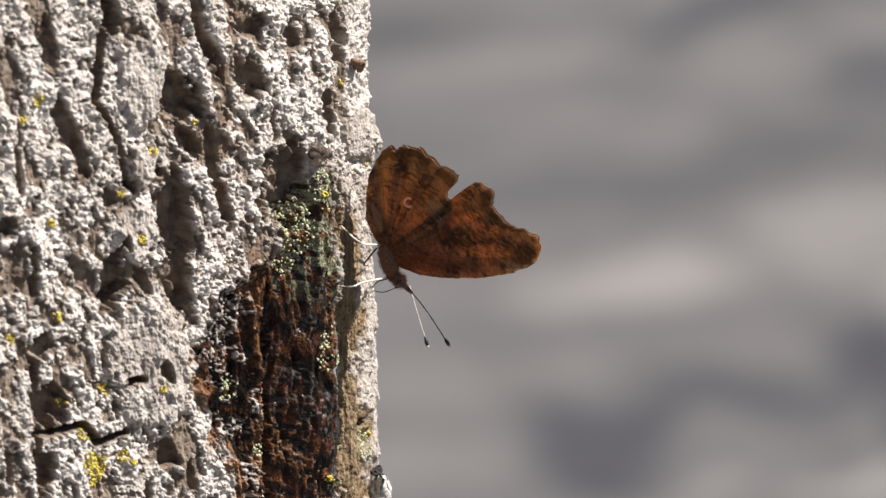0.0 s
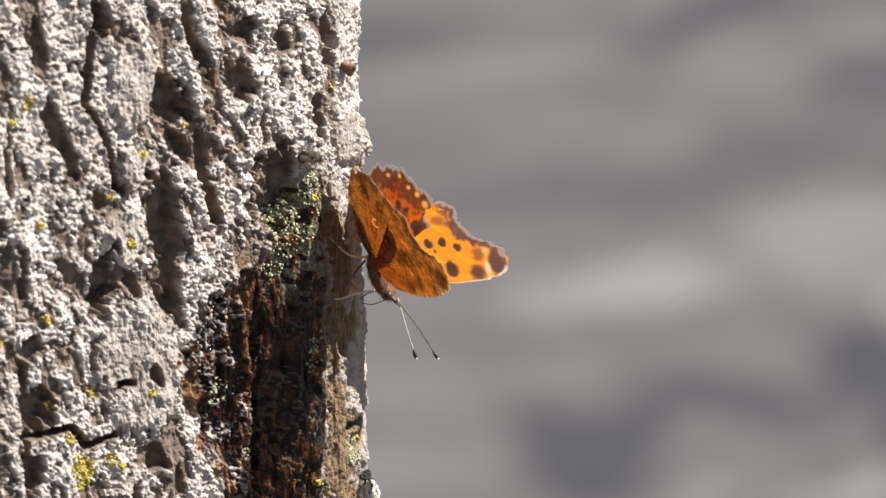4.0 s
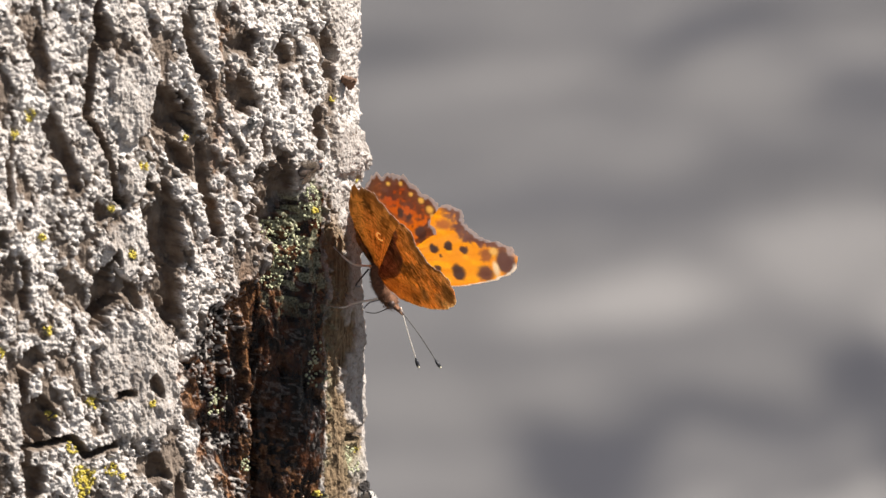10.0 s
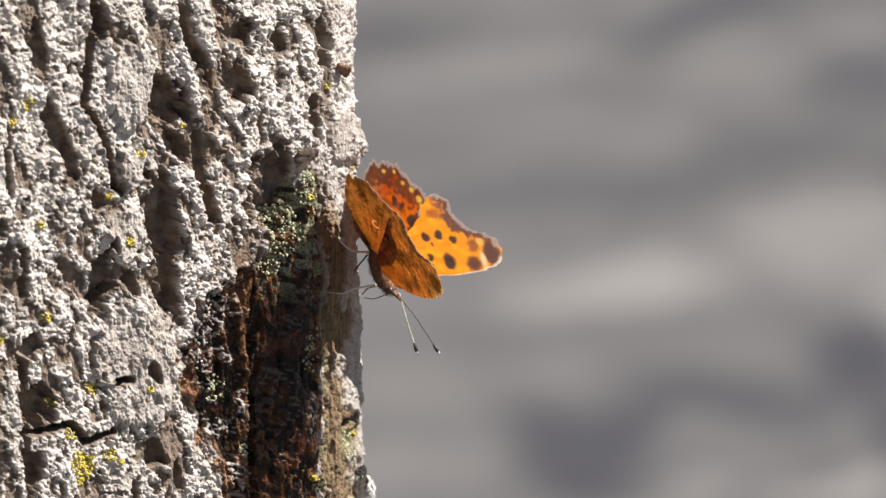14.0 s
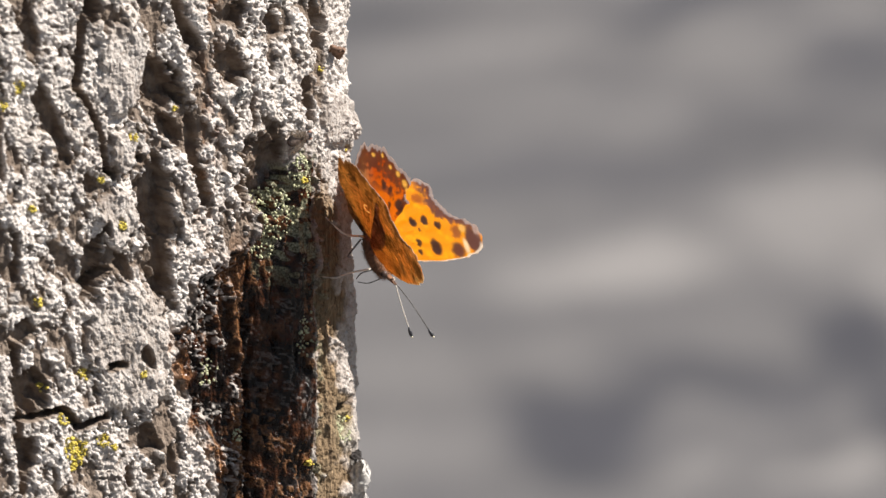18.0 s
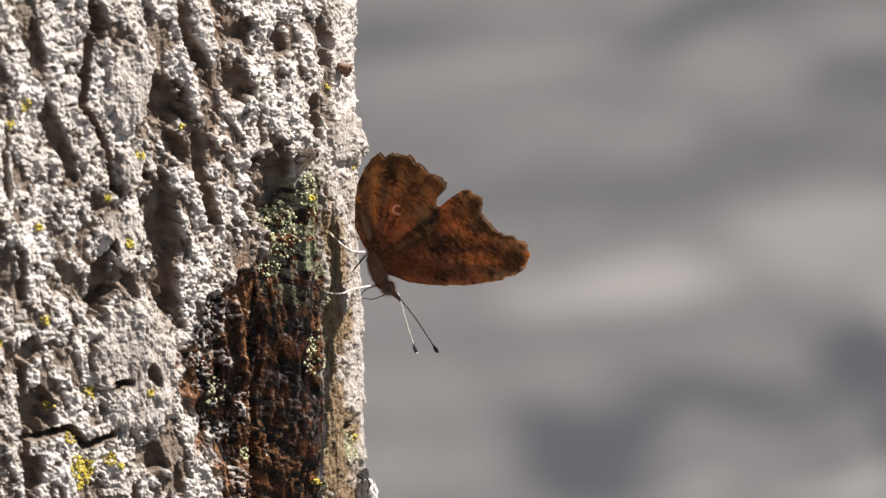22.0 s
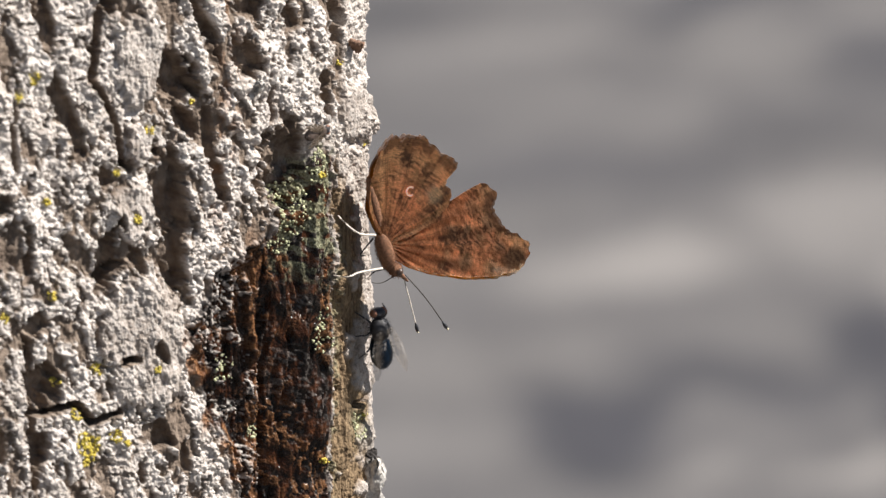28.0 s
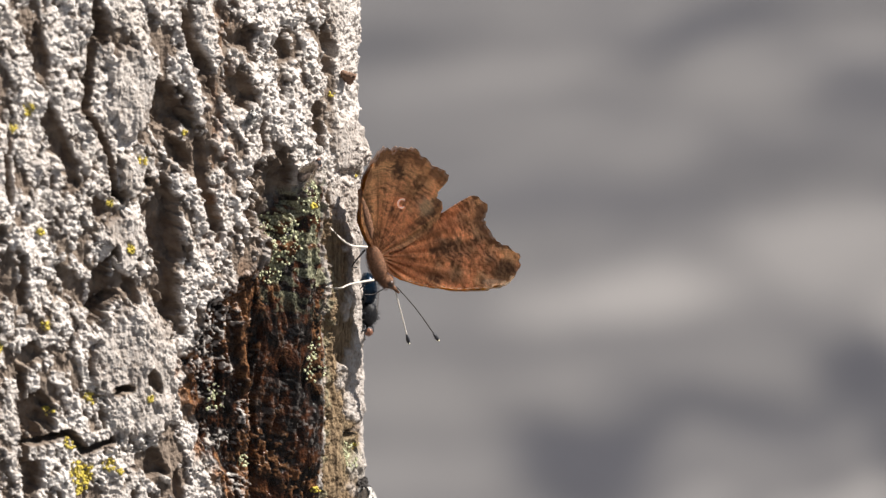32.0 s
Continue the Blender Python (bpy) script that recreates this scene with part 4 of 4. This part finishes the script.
# ---- flies ----
def build_fly(label, back=None, belly=None, film=None):
    """Head towards +z, back towards +x, feet towards -x; about 11 mm long."""
    rng = random.Random(21)
    f = new("fly")
    mm = 0.001
    bm = bmesh.new()
    hairy(bm, (0, 0, 0.4 * mm), (1.75 * mm, 1.9 * mm, 2.3 * mm), Matrix(), 260, 0.9 * mm, rng)
    part("thorax", bm, back or GREY_DUST, f, "bristly thorax")
    bm = bmesh.new()
    hairy(bm, (-0.3 * mm, 0, -4.0 * mm), (1.9 * mm, 2.2 * mm, 3.1 * mm), Matrix(), 90, 0.8 * mm, rng)
    part("abdomen", bm, belly or BLUE, f, "glossy abdomen" if belly is None else "dull brown abdomen")
    bm = bmesh.new()
    hairy(bm, (-0.2 * mm, 0, 3.4 * mm), (1.3 * mm, 1.6 * mm, 1.0 * mm), Matrix(), 60, 0.6 * mm, rng)
    head = part("head", bm, BLACK, f)
    for s in (-1, 1):
        bm = bmesh.new()
        lump(bm, (0.1 * mm, s * 1.15 * mm, 3.6 * mm), 0.8 * mm, (1, 0.7, 1), detail=2, rough=0.0)
        part("eye", bm, FACE, head, "reddish tan eye")
        bm = bmesh.new()
        n = 12
        pts = []
        for i in range(n + 1):
            t = i / n
            mid = Vector((1.5 * mm + 0.5 * mm * t, s * (1.0 + 2.6 * t) * mm, (0.6 - 8.6 * t) * mm))
            w = 1.55 * mm * math.sin(math.pi * min(0.97, 0.12 + 0.85 * t)) ** 0.7
            pts.append((bm.verts.new(mid + Vector((0.25 * mm, -s * w, 0))), bm.verts.new(mid + Vector((0.1 * mm * math.sin(t * 9), 0, 0))), bm.verts.new(mid + Vector((-0.2 * mm, s * w, 0)))))
        for p, q in zip(pts[:-1], pts[1:]):
            bm.faces.new((p[0], p[1], q[1], q[0])), bm.faces.new((p[1], p[2], q[2], q[1]))
        bmesh.ops.solidify(bm, geom=bm.faces[:], thickness=0.00004)
        part("wing", bm, film or MEMBRANE, f, "smoky clear wing")
        for k, (z, reach, dz) in enumerate(((1.6, 3.2, 2.4), (0.2, 3.6, -0.6), (-1.2, 3.4, -3.4))):
            bm = bmesh.new()
            line = bent(((-1.2 * mm, s * 1.0 * mm, z * mm), (-0.6 * mm, s * reach * 0.75 * mm, (z + dz * 0.5) * mm), (-2.6 * mm, s * reach * mm, (z + dz) * mm)), 5)
            tube(bm, line, [0.2 * mm * (1.1 - 0.6 * i / len(line)) for i in range(len(line))], 6)
            part("leg", bm, BLACK, f)
    tagged(f, label, "fly")
    return f


tree = build_trunk()
build_lichen(tree)
build_flakes(tree)
butterfly, wings, legs = build_butterfly()
fly_on_face = build_fly("small brown fly resting on the pale bark", DULL, DULL, BROWN_MEMBRANE)
fly_on_face.scale = (0.38, 0.52, 0.62)
fly_on_edge = build_fly("dark blue bottle fly that walks and flies by the trunk's edge")

# the butterfly: seconds, near opening, far opening, body turn, body lean, shift outwards and down
WING_ROWS = (
    (0, 0, 0, 15, 0, 0, 0),
    (0.1, 1.5, 3, 15, 0, 0, 0),
    (0.2, 5, 12, 15, 0, 0, 2),
    (0.3, 20, 22, 17, 0, 2, 5),
    (0.4, 36, 26, 15, 0, 2, 8),
    (0.6, 40, 27, 15, 0, 2, 9),
    (1, 40, 27, 15, 0, 2, 9),
    (2, 43, 41, 15, 0, 2, 9),
    (3, 43, 43, 15, 0, 0, 12),
    (5.5, 45, 37, 15, 0, -2, 15),
    (7.5, 40, 26, 15, 0, 0, 12),
    (9, 42, 36, 15, 0, 3, 9),
    (12, 43, 41, 15, 0, 8, 8),
    (13, 45, 45, 15, 0, 9, 8),
    (16, 50, 52, 15, 0, 9, 9),
    (19, 55, 58, 15, 0, 9, 10),
    (20, 54, 54, 15, 0, 9, 10),
    (21, 51, 42, 15, 0, 8, 9),
    (21.4, 50, 34, 15, 0, 8, 8),
    (21.6, 49, 18, 15, 0, 8, 7),
    (21.7, 22, 8, 17, 0, 6, 6),
    (21.8, 0, 0, 15, 0, 4, 6),
    (23.6, 0, 0, 15, 0, 4, 6),
    (23.7, 30, 24, 17, 0, 4, 7),
    (23.8, 67, 47, 15, 0, 4, 8),
    (23.9, 24, 16, 17, 0, 4, 7),
    (24.0, 0, 0, 15, 0, 4, 10),
    (26, 0, 0, 15, 0, 4, 22),
    (27.4, 0, 0, 15, 0, 4, 27),
    (27.5, 30, 20, 17, 0, 2, 25),
    (27.6, 68, 44, 15, 0, 0, 20),
    (27.7, 24, 14, 0, 0, 0, 17),
    (27.8, 0, 0, -24, 0, 0, 15),
    (28.3, 0, 0, -24, 0, 0, 15),
    (28.4, 32, 22, 4, 0, 0, 12),
    (28.5, 20, 12, 0, 0, 0, 6),
    (28.6, 0, 0, -24, 0, 0, -2),
    (29, 0, 0, -24, 0, 0, -7),
    (30, 0, 0, -24, 0, 0, -12),
    (31.1, 0, 0, -24, 0, 0, -15),
    (31.15, 50, 44, 0, 0, 0, -15),
    (31.2, 96, 95, 17, 0, 0, -15),
    (31.25, 50, 40, 15, 0, 0, -14),
    (31.3, 2, 2, 4, 0, 0, -18),
    (31.5, 1, 1, -14, 0, 0, -18),
    (32, 0, 0, -24, 0, 0, -18),
)


# open wings: seconds, turn in degrees round x, y, z of the far forewing, far hindwing, near forewing, near hindwing
OPEN_ROWS = (
    (0.4, (-40, -4, 34), (-27, 6, 42), (16, -12, -40), (14, 0, -39)),
    (0.6, (-40.6, -4.7, 36.6), (-27, 5.7, 44.6), (16.4, -12.7, -42.4), (14.1, 0, -41.4)),
    (1, (-40.6, -4.7, 36.6), (-27, 5.7, 44.6), (16.4, -12.7, -42.4), (14.1, 0, -41.4)),
    (2, (-41, -8, 43), (-26, 7, 53), (16.7, -14, -46), (14.8, -2, -46)),
    (3, (-40, -9, 44), (-26, 6, 54), (17, -13, -46), (17, -2, -45)),
    (5.5, (-39, -11, 39), (-26, 3, 47), (18, -12, -45), (21, 0, -43)),
    (7.5, (-39, -11, 31), (-26, 0, 38), (19, -11, -43), (24, 1, -40)),
    (9, (-38.7, -12.5, 33.6), (-26, 0, 41), (20, -10.5, -44), (25.5, 1, -38.4)),
    (12, (-40, -13, 43), (-28, 1, 52), (19, -10.5, -46.2), (25.5, 0, -38)),
    (13, (-39, -12.5, 45), (-27.5, 2, 55), (18.5, -10, -48), (26.5, 0, -39)),
    (16, (-37, -11.6, 52.3), (-26.5, 4, 62), (17, -8.5, -52), (28.5, 0, -41)),
    (18, (-36.8, -11.8, 56.2), (-27, 3.5, 66), (17.8, -9.6, -55), (28, 0, -45)),
    (19, (-36.8, -11.6, 56), (-27, 3.6, 66), (17.8, -9.8, -56), (27.5, 0, -47)),
    (20, (-36.7, -11.4, 53.6), (-26.5, 3.8, 63.5), (17.5, -9.8, -56.5), (27.2, 0, -47.5)),
    (21, (-37.2, -11.7, 49.6), (-25.8, 3, 58), (17, -9.2, -55.2), (28, 0, -46)),
    (21.4, (-36, -10, 40), (-25, 3, 48), (17, -9.2, -54), (28, 0, -45)),
)
SLOT = {(1, 0): 1, (1, 1): 2, (-1, 0): 3, (-1, 1): 4}
SEAT = {(1, 0): (-10.2, 0, 8.5), (1, 1): (3.1, 0, -3.4), (-1, 0): (0, 0, 0), (-1, 1): (0, 10, 0)}
FAR_AXIS = Vector((0.55, 0, -0.835)).normalized()


def wing_pose(side, theta, raise_by, hind):
    axis = FAR_AXIS if side > 0 and not hind else AXIS
    return (Matrix.Translation((0, side * 0.0005, 0)) @ Matrix.Rotation(radians(-side * theta), 4, axis)
            @ Matrix.Rotation(radians(-raise_by), 4, "Y"))


def motions():
    rows = []
    for t, n, f, turn, tip, out, down in WING_ROWS:
        p = spot(685 + out, 449 + down, BODY_Y)
        rows.append((t, pose(p.x, p.y, p.z, tip, 0, -turn)))
    walk(butterfly, rows)
    for (side, rear), wing in wings.items():
        hind = int(rear)
        rows = []
        for t, n, f, turn, tip, out, down in WING_ROWS:
            theta = n if side < 0 else f
            if hind:
                lift = -1 - (2 if side < 0 else 6) * min(1, theta / 35) if t < 27.7 else -4.5
            else:
                lift = min(1, theta / 35) * (3 if side < 0 else 2) + (3 if t < 23.7 else -3 if t < 27.7 else -9 if side < 0 else -11)
            if side > 0 and not hind:
                theta = float(np.interp(theta, (0, 27, 36, 41, 45, 52, 58, 95), (0, 13, 22, 33, 36, 47, 52, 85)))
            elif hind:
                theta = theta * (0.82 if side < 0 else 1.12)
            if not 0.35 < t < 21.5:
                rows.append((t, wing_pose(side, theta, lift, hind)))
        for row in OPEN_ROWS:
            v = Vector([radians(d) for d in row[SLOT[side, hind]]])
            seat = Vector(SEAT[side, hind]) * K + Vector((0, side * 0.0005, 0))
            rows.append((row[0], Matrix.Translation(seat) @ Matrix.Rotation(v.length, 4, v.normalized())))
        rows.sort(key=lambda entry: entry[0])
        walk(wing, rows)
    for leg in legs:                              # the feet keep their hold while the body turns
        walk(leg, [(t, Matrix.Rotation(radians(turn - 15), 4, "Z")) for t, n, f, turn, tip, out, down in WING_ROWS])
    q, n = surface(562, 272, 0.0012)
    face = math.degrees(math.atan2(n.y, n.x))
    rest = Matrix.Translation(q) @ Matrix.Rotation(radians(face), 4, "Z")
    walk(fly_on_face, [(0, rest @ pose(0, 0, 0, -100)), (8, rest @ pose(0, 0, 0, -100)), (9, rest @ pose(0, 0, 0.0005, -86)),
                       (30.9, rest @ pose(0, 0, 0.0005, -86)), (31.3, rest @ pose(0, 0, -0.0004, -70)), (32, rest @ pose(0, 0, -0.0004, -70))])
    # seconds, plan place, depth, tilt, turn
    rows = []
    for t, a, b, y, roll, tip, turn in (
            (0, 640, 1150, 0.012, 0, 0, -10), (12.4, 640, 1150, 0.012, 0, 0, -10), (12.8, 1900, 1150, 0.0, -30, 30, -30), (13.1, 1950, 500, -0.06, -60, 30, -30), (13.2, 1680, 330, -0.06, -60, 30, -30), (13.3, 1352, 124, -0.06, -60, 30, -30),
            (13.4, 1100, -90, -0.06, -60, 30, -30), (13.8, 1500, -500, -0.06, -60, 30, -30), (14.5, 2300, 300, -0.01, -30, 30, -30), (15.3, 1900, 1300, 0.0, 0, 0, -10), (16.5, 640, 1150, 0.012, 0, 0, -10), (23.9, 640, 1150, 0.012, 0, 0, -10), (24.2, 700, 800, -0.006, 0, 0, -10), (24.4, 682, 756, -0.008, 8, 0, -20), (24.5, 678, 748, -0.010, 8, 0, -30),
            (25.5, 672, 830, -0.012, 60, 0, -35), (26.3, 662, 885, -0.012, 180, 0, -40), (27.5, 662, 888, -0.012, 180, 0, -40), (27.6, 680, 1010, -0.014, 150, 0, -40), (27.8, 1080, 1020, -0.02, 40, 20, -40), (27.9, 918, 873, -0.02, 50, 20, -45), (28.0, 680, 618, -0.013, 8, 0, -50), (28.3, 680, 616, -0.013, 8, 0, -50),
            (28.4, 735, 582, -0.02, 40, 20, -50), (28.5, 978, 490, -0.02, -40, 40, -40), (28.6, 846, 240, -0.01, -70, 30, -30), (28.7, 676, 160, -0.002, 0, 0, -20), (29.0, 674, 202, -0.002, 0, 0, -20),
            (29.4, 684, 236, 0.002, 0, 0, -20), (30.0, 692, 262, 0.004, -10, 0, -10), (30.6, 690, 256, 0.004, 12, 0, -10), (30.8, 692, 262, 0.004, 60, 0, -10), (31.0, 698, 318, 0.004, 186, 0, 0), (31.15, 698, 318, 0.004, 186, 0, 0),
            (31.2, 700, 330, 0.008, 190, 0, 0), (31.3, 672, 420, 0.014, 180, 0, 0), (31.7, 660, 500, 0.008, 180, 0, 0), (31.9, 674, 528, -0.001, 180, 0, 0), (32, 674, 530, -0.001, 180, 0, 0)):
        w = spot(a, b, y)
        rows.append((t, Matrix.Translation(w) @ Matrix.Rotation(radians(turn), 4, "Z") @ Matrix.Rotation(radians(tip), 4, "Y") @ Matrix.Rotation(radians(roll), 4, "X")))
    done = [rows[0]]
    for t, m in rows[1:]:
        t0, m0 = done[-1]
        steps = 1
        if m0.to_quaternion().rotation_difference(m.to_quaternion()).angle > radians(80):
            steps = 3
        for k in range(1, steps):
            g = k / steps
            done.append((t0 + (t - t0) * g, Matrix.LocRotScale(m0.translation.lerp(m.translation, g), m0.to_quaternion().slerp(m.to_quaternion(), g), None)))
        done.append((t, m))
    walk(fly_on_edge, done)


motions()
